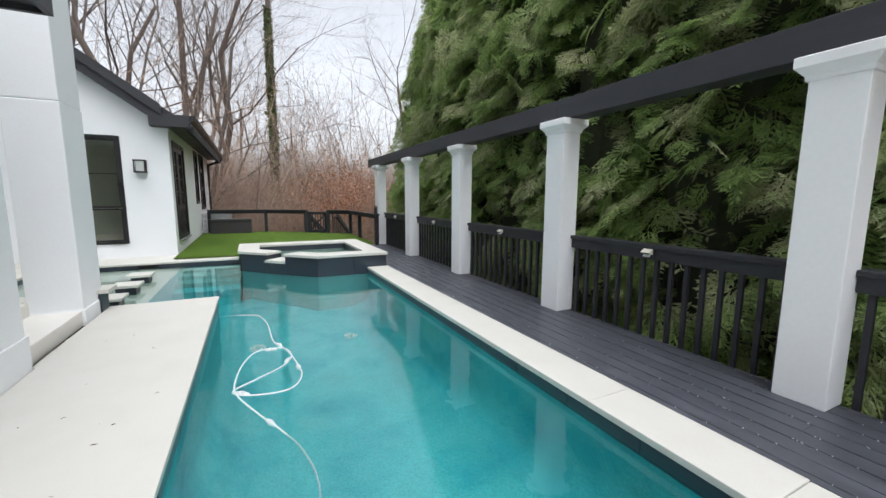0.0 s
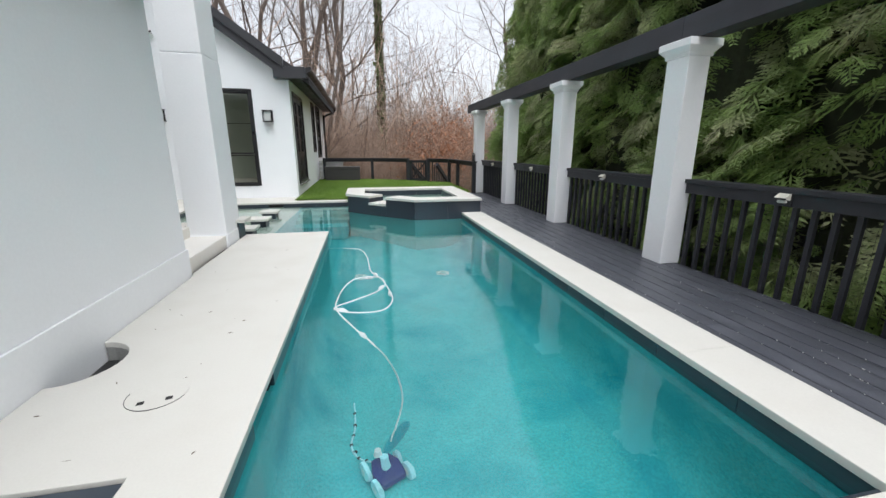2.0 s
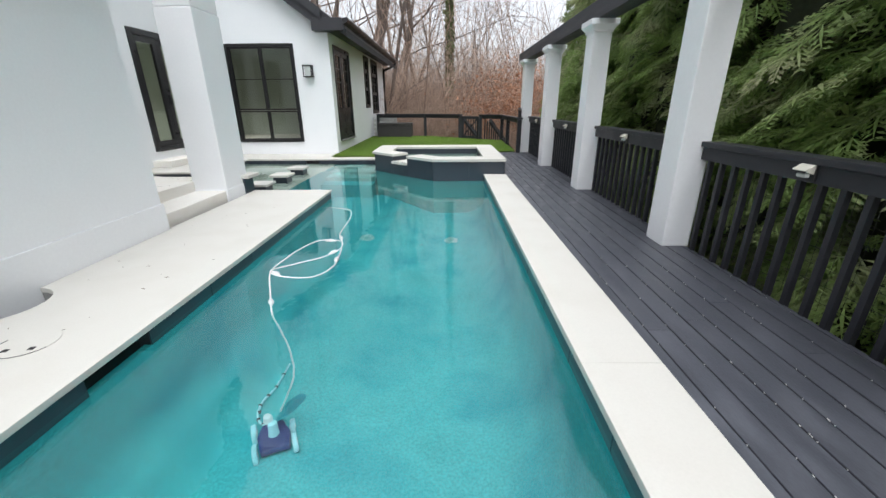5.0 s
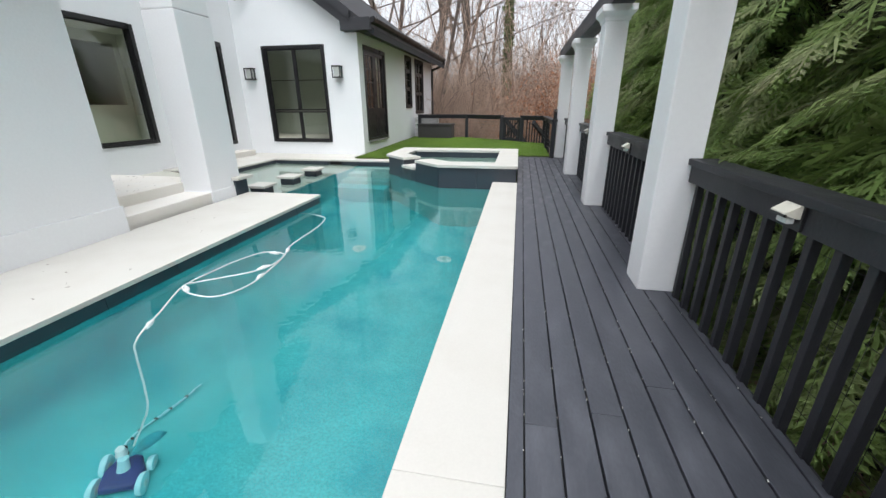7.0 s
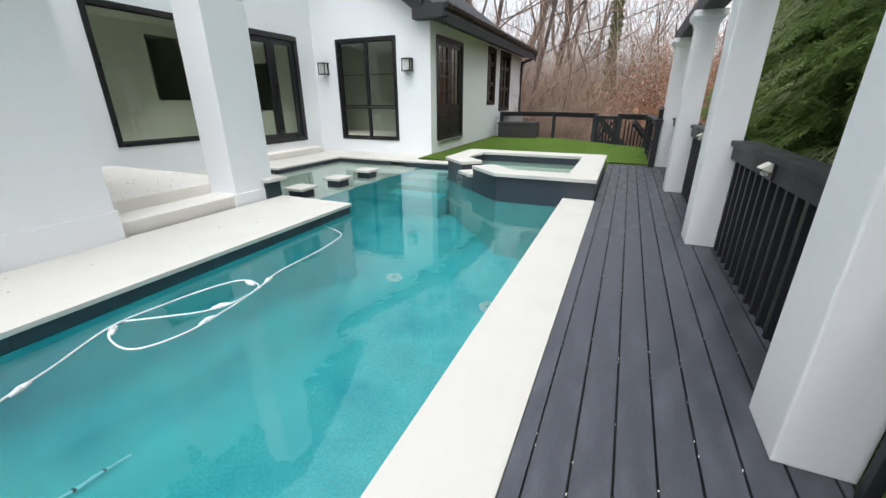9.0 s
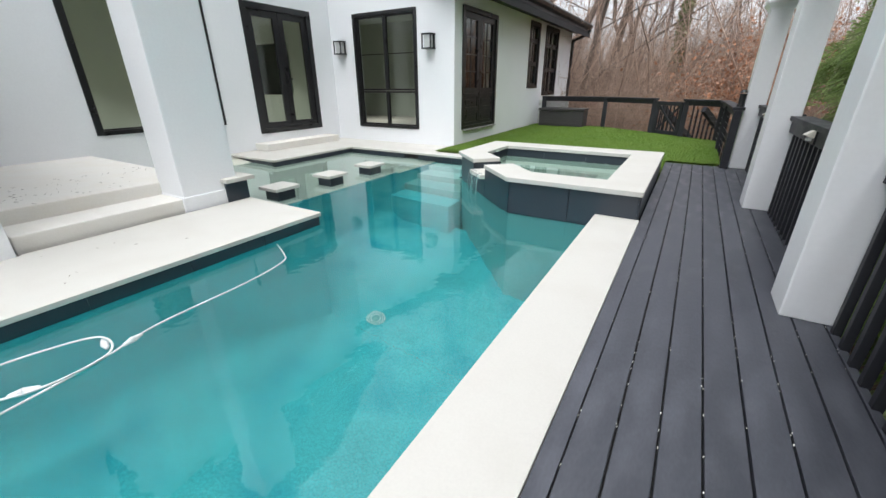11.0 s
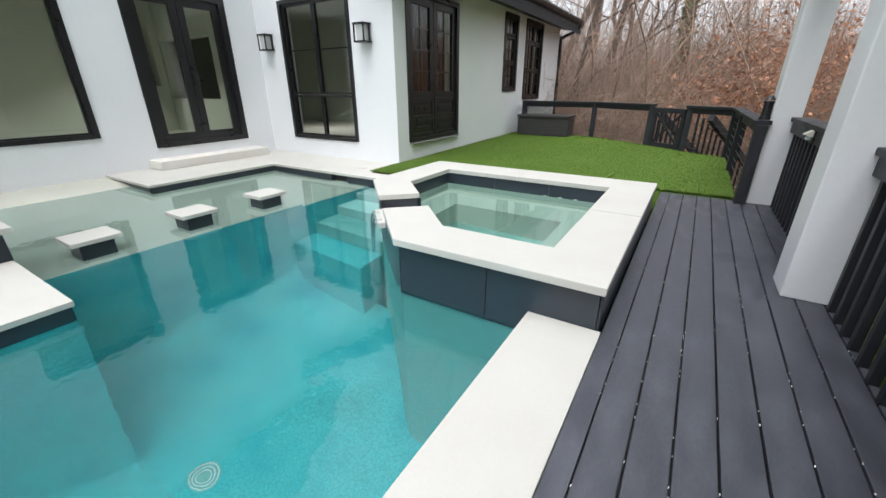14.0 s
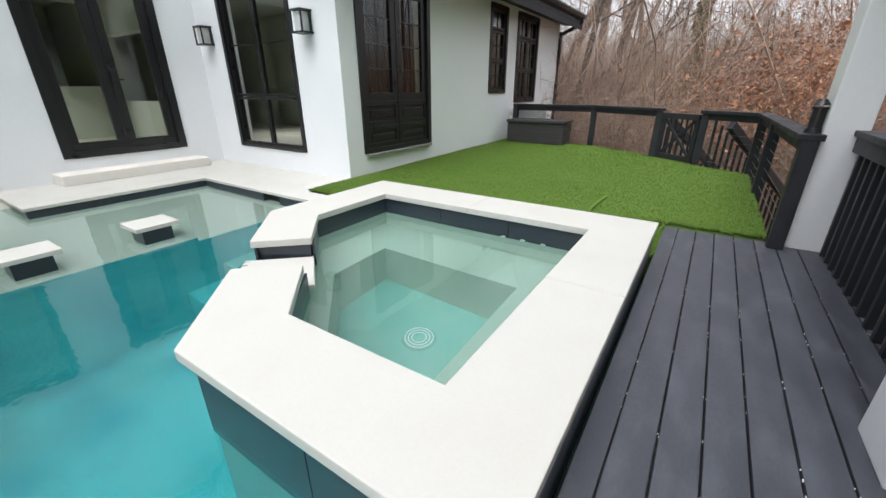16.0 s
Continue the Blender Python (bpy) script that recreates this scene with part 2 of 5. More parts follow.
def pierced(bm, axis, f0, f1, a0, a1, z0, z1, holes):
    """A wall along an axis, from f0 to f1 thick, with openings (a, b, low, high) through it."""
    def piece(a, b, lo, hi):
        if b - a > 1e-4 and hi - lo > 1e-4:
            box(bm, f0, f1, a, b, lo, hi) if axis == "y" else box(bm, a, b, f0, f1, lo, hi)
    at = a0
    for a, b, lo, hi in sorted(holes):
        piece(at, a, z0, z1), piece(a, b, z0, lo), piece(a, b, hi, z1)
        at = b
    piece(at, a1, z0, z1)
    return bm


def tube(points, radius, sides=8, steps=6):
    """A smooth tube along control points."""
    bm = bmesh.new()
    P = [Vector(p) for p in points]
    path = []
    for i in range(len(P) - 1):
        p0, p1, p2, p3 = P[max(i - 1, 0)], P[i], P[i + 1], P[min(i + 2, len(P) - 1)]
        for s in range(steps):
            u = s / steps
            path.append(0.5 * ((2 * p1) + (p2 - p0) * u + (2 * p0 - 5 * p1 + 4 * p2 - p3) * u * u + (3 * p1 - p0 - 3 * p2 + p3) * u ** 3))
    path.append(P[-1])
    rings = []
    for i, p in enumerate(path):
        d = (path[min(i + 1, len(path) - 1)] - path[max(i - 1, 0)]).normalized()
        q = d.to_track_quat("Z", "Y")
        rings.append([bm.verts.new(p + q @ Vector((radius * math.cos(k * math.tau / sides), radius * math.sin(k * math.tau / sides), 0))) for k in range(sides)])
    for a, b in zip(rings, rings[1:]):
        for k in range(sides):
            bm.faces.new((a[k], a[(k + 1) % sides], b[(k + 1) % sides], b[k]))
    bm.faces.new(rings[0][::-1]), bm.faces.new(rings[-1])
    return bm


WATER_Z = -0.10

# ---- ground and terrain ----
def ground_height(x, y):
    if -13 < x < 3.5 and -9 < y < 17.3:
        return -3.2
    h = -1.9 + 0.25 * noise.noise((x * 0.15, y * 0.15, 3))
    if y > 16:
        h += min((y - 16) * 0.10, 3.5)
    far = math.hypot(x, y - 5)
    return h + (0.02 * max(far - 45, 0))


bm = bmesh.new()
xs = sorted({*range(-60, 61, 3), -900, -300, -120, 120, 300, 900})
grid = [[bm.verts.new((x, y + 5, ground_height(x, y + 5) if abs(x) < 100 and abs(y) < 100 else 4)) for x in xs] for y in xs]
for r0, r1 in zip(grid, grid[1:]):
    for i in range(len(xs) - 1):
        bm.faces.new((r0[i], r0[i + 1], r1[i + 1], r1[i]))
setting("ground", bm, LITTER, "brown leaf litter ground falling away below the terrace", "ground")

# ---- pool shell ----
PX0, PX1, PY0 = -0.45, 1.80, 0.72
DEEP = ((0.72, -1.10), (1.95, -1.27), (2.75, -1.5), (5.0, -2.08), (7.8, -2.12))


def deep_at(y):
    for (ya, za), (yb, zb) in zip(DEEP, DEEP[1:]):
        if y <= yb:
            return za + (zb - za) * (y - ya) / (yb - ya)
    return DEEP[-1][1]


def coved(bm, ys, left, radius_left, radius_right):
    """A pool floor whose sides curve up into the walls."""
    last = None
    for y in ys:
        zf, x0, x1 = deep_at(y), left, PX1 - 0.003
        ra, rb_ = radius_left(y), radius_right(y)
        row = []
        for k in range(9):
            a = math.pi / 2 * k / 8
            row.append((x0 + ra * (1 - math.sin(a)), zf + 1.3 * ra * (1 - math.cos(a))))
        row = [(x0, -0.165)] + row[::-1]
        for k in range(9):
            a = math.pi / 2 * k / 8
            row.append((x1 - rb_ * (1 - math.sin(a)), zf + 1.3 * rb_ * (1 - math.cos(a))))
        row.append((x1, -0.165))
        vs_ = [bm.verts.new((x, y, z)) for x, z in row]
        if last:
            for k in range(len(vs_) - 1):
                bm.faces.new((last[k], last[k + 1], vs_[k + 1], vs_[k]))
        last = vs_
    return bm


bm = coved(bmesh.new(), [0.72, 1.1, 1.5, 1.95, 2.35, 2.75, 3.2, 3.8, 4.4, 4.8, 5.1, 5.3, 5.479], PX0 + 0.003, lambda y: 0.42 * min(1, max((5.5 - y) / 0.9, 0.03)), lambda y: 0.45)
coved(bm, [5.481, 5.7, 6.0, 6.35, 6.7, 7.2, 7.75], -1.266, lambda y: 0.3, lambda y: 0.45)
pool_floor = setting("pool_floor", bm, PLASTER, "aqua plaster pool floor under clear water", "pool")
bm = bmesh.new()
box(bm, PX0 - 0.25, PX0, PY0 - 0.25, 5.40, -2.4, -0.165)
box(bm, PX0 - 0.82, PX0, 5.40, 5.48, -2.4, -0.165)
box(bm, PX1, PX1 + 0.25, PY0 - 0.25, 6.9, -2.4, -0.165)
box(bm, PX0, PX1, PY0 - 0.25, PY0, -2.4, -0.165)
setting("pool_wall", bm, PLASTER, "aqua plaster pool walls under water", "pool")
# Water haze is put into the steps' colours: teal when deep, pale near the surface.
HAZED_STEP = shade("pale_aqua_step", (0.33, 0.56, 0.53), 0.8, 0.12, 2, 120, 0.1)
for ya, yb, z, mat in ((7.55, 7.9, -1.25, PLASTER), (7.9, 8.25, -0.95, WATER_TONED_PLASTER), (8.25, 8.6, -0.65, HAZED_STEP), (8.6, 8.95, -0.38, HAZED_STEP)):
    setting("pool_step", B(-1.265, -0.262, ya, yb - 0.002, -2.4, z, bevel=0.02), mat, "submerged step beside the spa, water tint in its colour", "steps")
# the shallow shelf, a beach slope up to the house wall
bm = bmesh.new()
sx = (-1.27, -3.0, -3.6, -4.46)
sz = (-0.26, -0.24, -0.13, -0.03)
rows = [[bm.verts.new((x, y, z)) for x, z in zip(sx, sz)] for y in (5.2, 9.0)]
for i in range(3):
    bm.faces.new((rows[0][i], rows[0][i + 1], rows[1][i + 1], rows[1][i]))
setting("shelf_front", B(-1.36, -1.268, 5.485, 8.95, -2.4, -0.268), PLASTER, "aqua plaster face below the shallow shelf", "pool")
setting("tanning_shelf", bm, SHELF, "pale pebble plaster shelf sloping up out of shallow water", "pool")
# water
bm = bmesh.new()
pts = [(PX0, PY0), (PX1, PY0), (PX1, 6.73), (0.85, 6.73), (-0.26, 7.84), (-0.26, 8.85), (-4.44, 8.85), (-4.44, 5.22), (-1.5, 5.22), (-1.5, 5.47), (PX0, 5.47)]
bm.faces.new([bm.verts.new((x, y, WATER_Z)) for x, y in pts])
water = setting("water", bm, WATER, "clear still blue-green pool water with soft ripples", "water")
water.visible_shadow = False
for poly in pool_floor.data.polygons:
    poly.use_smooth = True


def tile_band(name, parent_label, runs, z0, z1, width=0.55):
    """A row of dark tiles, with joints, on a backing: runs are (start, end, outward normal) in plan."""
    bm = bmesh.new()
    tiles = []
    for (xa, ya), (xb, yb), (nx, ny) in runs:
        d = Vector((xb - xa, yb - ya))
        n = max(1, round(d.length / width))
        ang = math.atan2(d.y, d.x)
        w = d.length / n
        m0 = Matrix.Translation((xa, ya, 0)) @ Matrix.Rotation(ang, 4, "Z")
        side = 1 if Vector((-math.sin(ang), math.cos(ang))).dot((nx, ny)) > 0 else -1
        box(bm, 0, d.length, min(0, -side * 0.06), max(0, -side * 0.06), z0 + 0.002, z1 - 0.002, m=m0)
        for i in range(n):
            tiles.append((m0 @ Matrix.Translation((w * (i + 0.5), side * 0.004, (z0 + z1) / 2)), w - 0.004))
    back = setting(name, bm, GROUT, parent_label, "tile")
    shared = {}
    for m, w in tiles:
        key = round(w, 4)
        if key not in shared:
            shared[key] = link("tile", B(-w / 2, w / 2, -0.005, 0.005, -(z1 - z0) / 2, (z1 - z0) / 2, bevel=0.0015), TILE).data
        ob = new("tile", shared[key])
        ob.matrix_world = m
        ob.parent = back
    for o in [o for o in scene.objects if o.name.startswith("tile") and o.parent is None and o.type == "MESH" and o.data in shared.values()]:
        bpy.data.objects.remove(o)
    return back


tile_band("waterline_east", "dark slate waterline tiles under the pool coping", [((PX1, PY0), (PX1, 6.7), (-1, 0))], -0.16, -0.03)
tile_band("waterline_west", "dark slate waterline tiles under the pool coping",
          [((PX0, PY0), (PX0, 1.55), (1, 0)), ((PX0, 1.95), (PX0, 5.47), (1, 0)), ((PX0, 5.47), (-1.45, 5.47), (0, 1))], -0.16, -0.03)
tile_band("waterline_south", "dark slate waterline tiles under the pool coping", [((PX0, PY0), (PX1, PY0), (0, 1))], -0.16, -0.03)
tile_band("waterline_terrace", "dark slate tiles under the terrace edge",
          [((-3.24, 8.86), (-1.95, 8.86), (0, -1)), ((-1.65, 8.86), (-0.28, 8.86), (0, -1)), ((-3.24, 7.10), (-3.24, 8.86), (1, 0)), ((-4.4, 7.12), (-3.24, 7.12), (0, -1))], -0.30, -0.045)
setting("skimmer_throat", B(PX0 - 0.3, PX0 - 0.06, 1.55, 1.95, -0.16, -0.035), VOID, "dark skimmer slot under the coping", "skimmer")
setting("terrace_skimmer", B(-1.95, -1.65, 8.92, 9.1, -0.3, -0.05), VOID, "dark skimmer slot under the terrace edge", "skimmer")

# ---- paving ----
def slab(name, pts, z0, z1, material, label, category, bevel=0.006):
    return setting(name, soften(prism(bmesh.new(), pts, z0, z1), bevel), material, label, category)


coping_ys = (0.70, 1.62, 6.70)
coping = None
for ya, yb in zip(coping_ys, coping_ys[1:]):
    ob = link("coping_slab", soften(prism(bmesh.new(), [(1.78, ya + 0.0003), (2.148, ya + 0.0003), (2.148, yb - 0.0003), (1.78, yb - 0.0003)], -0.035, 0.006), 0.005), STONE)
    if coping is None:
        coping = tagged(ob, "white limestone pool coping slabs along the deck", "coping", "", "structure")
    else:
        ob.parent = coping
setting("coping_bed", B(1.81, 2.14, 0.3, 6.69, -0.5, -0.04), GROUT, "dark bed under the pool coping", "coping")

# white deck by the house, with the recess at the wall and a sunken square
arc = [(-1.47, 1.93)] + [(-1.47 + 0.22 * math.cos(a), 2.165 + 0.235 * math.sin(a)) for a in [math.pi * (k / 14 - 0.5) for k in range(1, 14)]] + [(-1.47, 2.40)]
pts = [(-0.43, 0.30), (-0.43, 5.49), (-1.50, 5.49), (-1.50, 3.70), (-1.47, 3.70)] + arc[::-1] + [(-1.47, 1.26), (-0.775, 1.26), (-0.775, 0.30)]
slab("deck_west", pts, -0.035, 0.0, STONE, "white limestone deck slab beside the house wall", "paving", 0.004)
slab("deck_south", [(-6, -4), (2.148, -4), (2.148, 0.698), (-0.43, 0.698), (-0.43, 0.298), (-6, 0.298)], -0.035, 0.0, STONE, "white limestone deck behind the pool", "paving")
slab("deck_southwest", [(-1.47, 0.30), (-1.2, 0.30), (-1.2, 1.258), (-1.47, 1.258)], -0.035, 0.0, STONE, "white limestone deck strip", "paving")
setting("deck_bed", B(-1.47, -0.62, 0.3, 5.4, -0.6, -0.14), GROUT, "dark bed below the deck slab", "paving")
setting("south_bed", B(-6, 2.14, -4, 0.68, -0.6, -0.04), CONCRETE, "concrete bed under the south deck", "paving")
setting("recess_lining", B(-1.47, -1.24, 1.9, 2.45, -0.139, -0.12), VOID, "dark recess at the foot of the wall", "recess")
bm = bmesh.new()
lo = [bm.verts.new((x + 0.003, y, -0.139)) for x, y in arc]
hi = [bm.verts.new((x + 0.003, y, -0.006)) for x, y in arc]
for k in range(len(arc) - 1):
    bm.faces.new((lo[k], lo[k + 1], hi[k + 1], hi[k]))
setting("recess_rim", bm, CONCRETE, "curved grey rim of the recess", "recess")
inset = thing("sunken_tile", "dark slate tile inset in the white deck", "tile")
for i in range(2):
    part("tile", B(-1.197, -0.78, 0.32 + i * 0.47, 0.78 + i * 0.47, -0.139, -0.012, bevel=0.003), TILE, inset)

# skimmer lid
lid = thing("skimmer_lid", "round white skimmer lid with two dark finger holes", "lid", at=(-0.905, 1.775, 0))
bm = bmesh.new()
cyl(bm, (0, 0, -0.01), (0, 0, 0.003), 0.125, n=40)
part("lid_disc", bm, STONE, lid)
ring = tube([(0.128 * math.cos(a), 0.128 * math.sin(a), 0.003) for a in [radians(170 + 175 * k / 24) for k in range(25)]], 0.0014, 5, 1)
part("seam", ring, GROUT, lid, "dark seam round the lid")
for k in (-0.055, 0.055):
    part("finger_hole", B(k - 0.014, k + 0.014, -0.06 - 0.012, -0.06 + 0.012, 0.003, 0.0055, bevel=0.001, m=Matrix.Rotation(0.2, 4, "Z")), VOID, lid, "dark finger hole")

# terrace before the house
slab("terrace", [(-4.45, 7.07), (-3.215, 7.07), (-3.215, 8.835), (-0.30, 8.835), (-0.30, 9.09), (-1.42, 9.09), (-1.46, 9.80), (-4.45, 9.80)], -0.04, -0.005, STONE, "white limestone terrace along the house wall", "paving")
setting("terrace_bed", soften(prism(bmesh.new(), [(-4.45, 7.2), (-3.32, 7.2), (-3.32, 8.94), (-0.31, 8.94), (-0.31, 9.3), (-1.46, 9.79), (-4.45, 9.79)], -0.7, -0.045), 0.002), GROUT, "dark bed under the terrace", "paving")
slab("door_step", [(-4.45, 7.63), (-4.09, 7.63), (-4.09, 9.40), (-4.45, 9.40)], -0.004, 0.12, CREAM, "cream stone step before the double doors", "step", 0.012)
tc_ = thing("deck_drain_cover", "small round white drain cover in the terrace", "cover", at=(-1.75, 9.3, -0.005))
bm = bmesh.new()
cyl(bm, (0, 0, 0), (0, 0, 0.004), 0.08, n=28)
part("cover_disc", bm, STONE, tc_)
part("seam", tube([(0.083 * math.cos(a), 0.083 * math.sin(a), 0.002) for a in [math.tau * k / 28 for k in range(29)]], 0.002, 4, 1), CREAM, tc_)

# porch steps and floor
slab("porch_step_low", [(-1.92, 3.70), (-1.545, 3.70), (-1.545, 5.20), (-1.92, 5.20)], -0.03, 0.122, CREAM, "cream stone lower porch step", "step", 0.012)
slab("porch_floor", [(-4.45, 3.0), (-1.922, 3.0), (-1.922, 5.20), (-4.45, 5.20)], -0.5, 0.238, CREAM, "cream stone porch floor with leaf crumbs", "floor", 0.012)

# ---- house ----
def wall(name, bm, label, material=STUCCO):
    return setting(name, bm, material, label, "wall")


WIN_C, DOOR_D = (5.34, 7.15, 0.48, 2.42), (7.80, 9.27, 0.27, 2.42)
WIN_A, DOOR_B, WIN_1, WIN_2 = (-3.80, -2.26, 0.28, 2.39), (10.09, 11.61, 0.285, 2.40), (13.58, 14.33, 1.01, 2.55), (14.82, 16.02, 0.81, 2.57)
wall("wall_west", pierced(bmesh.new(), "y", -4.65, -4.45, -4, 9.8, -0.7, 5.2, [WIN_C, DOOR_D]), "smooth white stucco house wall with doors and a large window")
bm = pierced(bmesh.new(), "x", 9.8, 10.0, -4.65, -1.46, -0.7, 2.60, [WIN_A])
top = [bm.verts.new((x, y, z)) for y in (9.8, 10.0) for x, z in ((-1.46, 2.60), (-4.65, 2.60), (-4.65, 4.9))]
for f in ((0, 2, 1), (3, 4, 5), (0, 3, 5, 2), (1, 2, 5, 4)):
    bm.faces.new([top[i] for i in f])
wall("wall_north", bm, "white stucco gable wall with a tall window and two lanterns")
wall("wall_east", pierced(bmesh.new(), "y", -1.66, -1.46, 10.0, 17.5, -2.2, 2.70, [DOOR_B, WIN_1, WIN_2]), "white stucco side wall along the lawn")
# upper storey, with a steep dark roof that rises away from the pool
wall("wall_upper", B(-4.65, -4.45, -4, 9.8, 5.2, 5.62), "white stucco upper wall below the main eave")
wall("wall_upper_north", B(-9.0, -4.66, 9.6, 9.8, 4.0, 5.62), "white stucco upper side wall")
main_roof = thing("main_roof", "steep dark shingle main roof above the upper storey", "roof")
PITCH = 2.0
bm = bmesh.new()
xz = [(-4.05, 5.62), (-4.05, 5.86), (-7.2, 5.86 + PITCH * 3.15), (-7.2, 5.62 + PITCH * 3.15)]
a, b = [[bm.verts.new((x, y, z)) for x, z in xz] for y in (-6.0, 10.4)]
bm.faces.new(a), bm.faces.new(b[::-1])
for i in range(4):
    bm.faces.new((a[i], b[i], b[(i + 1) % 4], a[(i + 1) % 4]))
part("roof_slope", bm, ROOF, main_roof)
part("soffit", B(-4.445, -4.07, -5.9, 10.3, 5.60, 5.618), FASCIA, main_roof)
bm = bmesh.new()
xz = [(-7.2, 5.6), (-7.2, 5.5 + PITCH * 3.1), (-4.45, 6.1), (-4.45, 5.6)]
a, b = [[bm.verts.new((x, y, z)) for x, z in xz] for y in (9.7, 9.8)]
bm.faces.new(a), bm.faces.new(b[::-1])
for i in range(4):
    bm.faces.new((a[i], b[i], b[(i + 1) % 4], a[(i + 1) % 4]))
part("gable_end", bm, STUCCO, main_roof, "white stucco gable end")
flood = thing("wall_floodlight", "small grey twin floodlight high on the stucco wall", "floodlight", at=(-4.10, 9.80, 3.40))
part("base_plate", B(-0.06, 0.06, -0.03, 0, -0.06, 0.06, bevel=0.006), RESIN, flood)
for sx_ in (-1, 1):
    bm = bmesh.new()
    cyl(bm, (sx_ * 0.05, -0.03, -0.01), (sx_ * 0.09, -0.15, -0.07), 0.035, 0.055, 14)
    part("lamp_head", soften(bm, 0.006), LAMP_GLASS, flood)
wall("wall_back", B(-9.0, -1.66, 17.3, 17.5, -2.2, 2.7), "white stucco end wall of the house")

# the pier with its stepped base, and the porch column
wall("pier_wall", B(-2.3, -1.487, -4, 3.66, 0.25, 3.4), "broad white stucco wall beside the pool deck")
wall("pier_base", B(-2.3, -1.475, -4, 3.68, -0.14, 0.247, bevel=0.004), "white base course below a joint in the stucco wall")
column = thing("porch_column", "square white stucco porch column with a joint near its top", "column")
part("shaft", B(-1.94, -1.53, 4.86, 5.40, 0.0, 2.09, bevel=0.012), STUCCO, column)
part("upper_shaft", B(-1.935, -1.535, 4.865, 5.395, 2.094, 3.8, bevel=0.012), STUCCO, column)
part("plinth", B(-1.95, -1.52, 4.85, 5.41, -0.03, 0.135, bevel=0.008), STUCCO, column, "low white plinth")
block = thing("bar_block", "low dark-tiled block with white stone cap beside a column", "block")
part("core", B(-1.95, -1.505, 5.26, 5.495, -0.27, 0.20, bevel=0.004), TILE, block)
part("cap", B(-2.0, -1.43, 5.23, 5.54, 0.20, 0.24, bevel=0.005), STONE, block, "white stone cap")

# roof of the gable wing
roof = thing("wing_roof", "dark gable roof wing with boxed eaves and black gutter", "roof")
SL = 0.72


def rake(bm, x0, x1, y0, y1, off0, off1):
    """A sloped slab rising to the west between two heights above the eave line."""
    z = lambda x: 2.62 - SL * (x + 1.46)
    v = [bm.verts.new((x, y, z(x) + o)) for x in (x0, x1) for y in (y0, y1) for o in (off0, off1)]
    for f in ((0, 1, 3, 2), (4, 6, 7, 5), (0, 4, 5, 1), (2, 3, 7, 6), (0, 2, 6, 4), (1, 5, 7, 3)):
        bm.faces.new([v[i] for i in f])
    return bm


part("roof_deck", rake(bmesh.new(), -1.0, -5.5, 9.62, 17.9, 0.20, 0.34), ROOF, roof)
part("rake_board", rake(bmesh.new(), -1.5, -5.5, 9.55, 9.615, -0.03, 0.33), FASCIA, roof, "dark rake board")
part("rake_trim", rake(bmesh.new(), -1.5, -5.5, 9.50, 9.548, 0.16, 0.36), FASCIA, roof)
part("rake_soffit", rake(bmesh.new(), -1.6, -5.5, 9.617, 9.795, -0.01, 0.03), FASCIA, roof)
part("eave_return", soften(prism(bmesh.new(), [(-1.72, 9.535), (-1.06, 9.535), (-1.06, 9.8), (-1.72, 9.8)], 2.60, 2.84), 0.006), FASCIA, roof, "boxed dark eave return")
part("soffit", B(-1.455, -1.06, 9.802, 17.85, 2.62, 2.65, bevel=0.003), FASCIA, roof)
part("fascia", B(-1.058, -1.03, 9.55, 17.85, 2.60, 2.82, bevel=0.004), FASCIA, roof)
bm = bmesh.new()
prof = [(-1.03, 2.82), (-0.93, 2.84), (-0.92, 2.80), (-0.95, 2.74), (-1.03, 2.71)]
a = [[bm.verts.new((x, y, z)) for x, z in prof] for y in (9.5, 17.9)]
for i in range(5):
    bm.faces.new((a[0][i], a[0][(i + 1) % 5], a[1][(i + 1) % 5], a[1][i]))
bm.faces.new(a[0]), bm.faces.new(a[1])
part("gutter", bm, BLACK, roof, "black metal gutter")
part("downspout", tube([(-0.97, 17.7, 2.75), (-0.97, 17.7, 2.66), (-1.15, 17.62, 2.52), (-1.38, 17.52, 2.40), (-1.42, 17.5, 2.2), (-1.42, 17.5, 0.0), (-1.42, 17.5, -2)], 0.045, 8, 4), BLACK, roof, "black downspout")
# eave above the pier
eave = thing("porch_roof", "dark eave of the porch roof above the white wall", "roof")
part("soffit", B(-5.0, -1.22, -4, 3.80, 2.52, 2.56), FASCIA, eave)
part("fascia", B(-1.218, -1.18, -4, 3.84, 2.48, 2.72, bevel=0.004), FASCIA, eave)
part("end_board", B(-5.0, -1.22, 3.802, 3.84, 2.48, 2.72, bevel=0.004), FASCIA, eave)
part("roof_deck", B(-5.0, -1.18, -4, 3.84, 2.722, 2.80), ROOF, eave)

# interior shell
setting("interior_floor", box(B(-10, -4.66, 3.0, 10.0, 0.1, 0.245), -10, -1.67, 10.002, 17.3, 0.1, 0.245), ROOM_FLOOR, "pale floor inside the house", "floor")
setting("ceiling", box(B(-10, -4.66, 3.0, 10.0, 2.72, 2.80), -10, -1.67, 10.002, 17.29, 2.72, 2.80), ROOM, "white interior ceiling", "ceiling")
wall("room_wall_west", B(-10.2, -10.0, 3.0, 17.3, 0.1, 2.8), "pale grey interior wall", ROOM)
wall("room_wall_south", B(-10, -4.66, 2.8, 3.0, 0.1, 2.8), "pale grey interior wall", ROOM)
wall("room_partition", pierced(bmesh.new(), "x", 9.6, 9.78, -10, -4.66, 0.246, 2.719, [(-7.4, -5.6, 0.9, 2.0)]), "pale interior partition with an opening", ROOM)
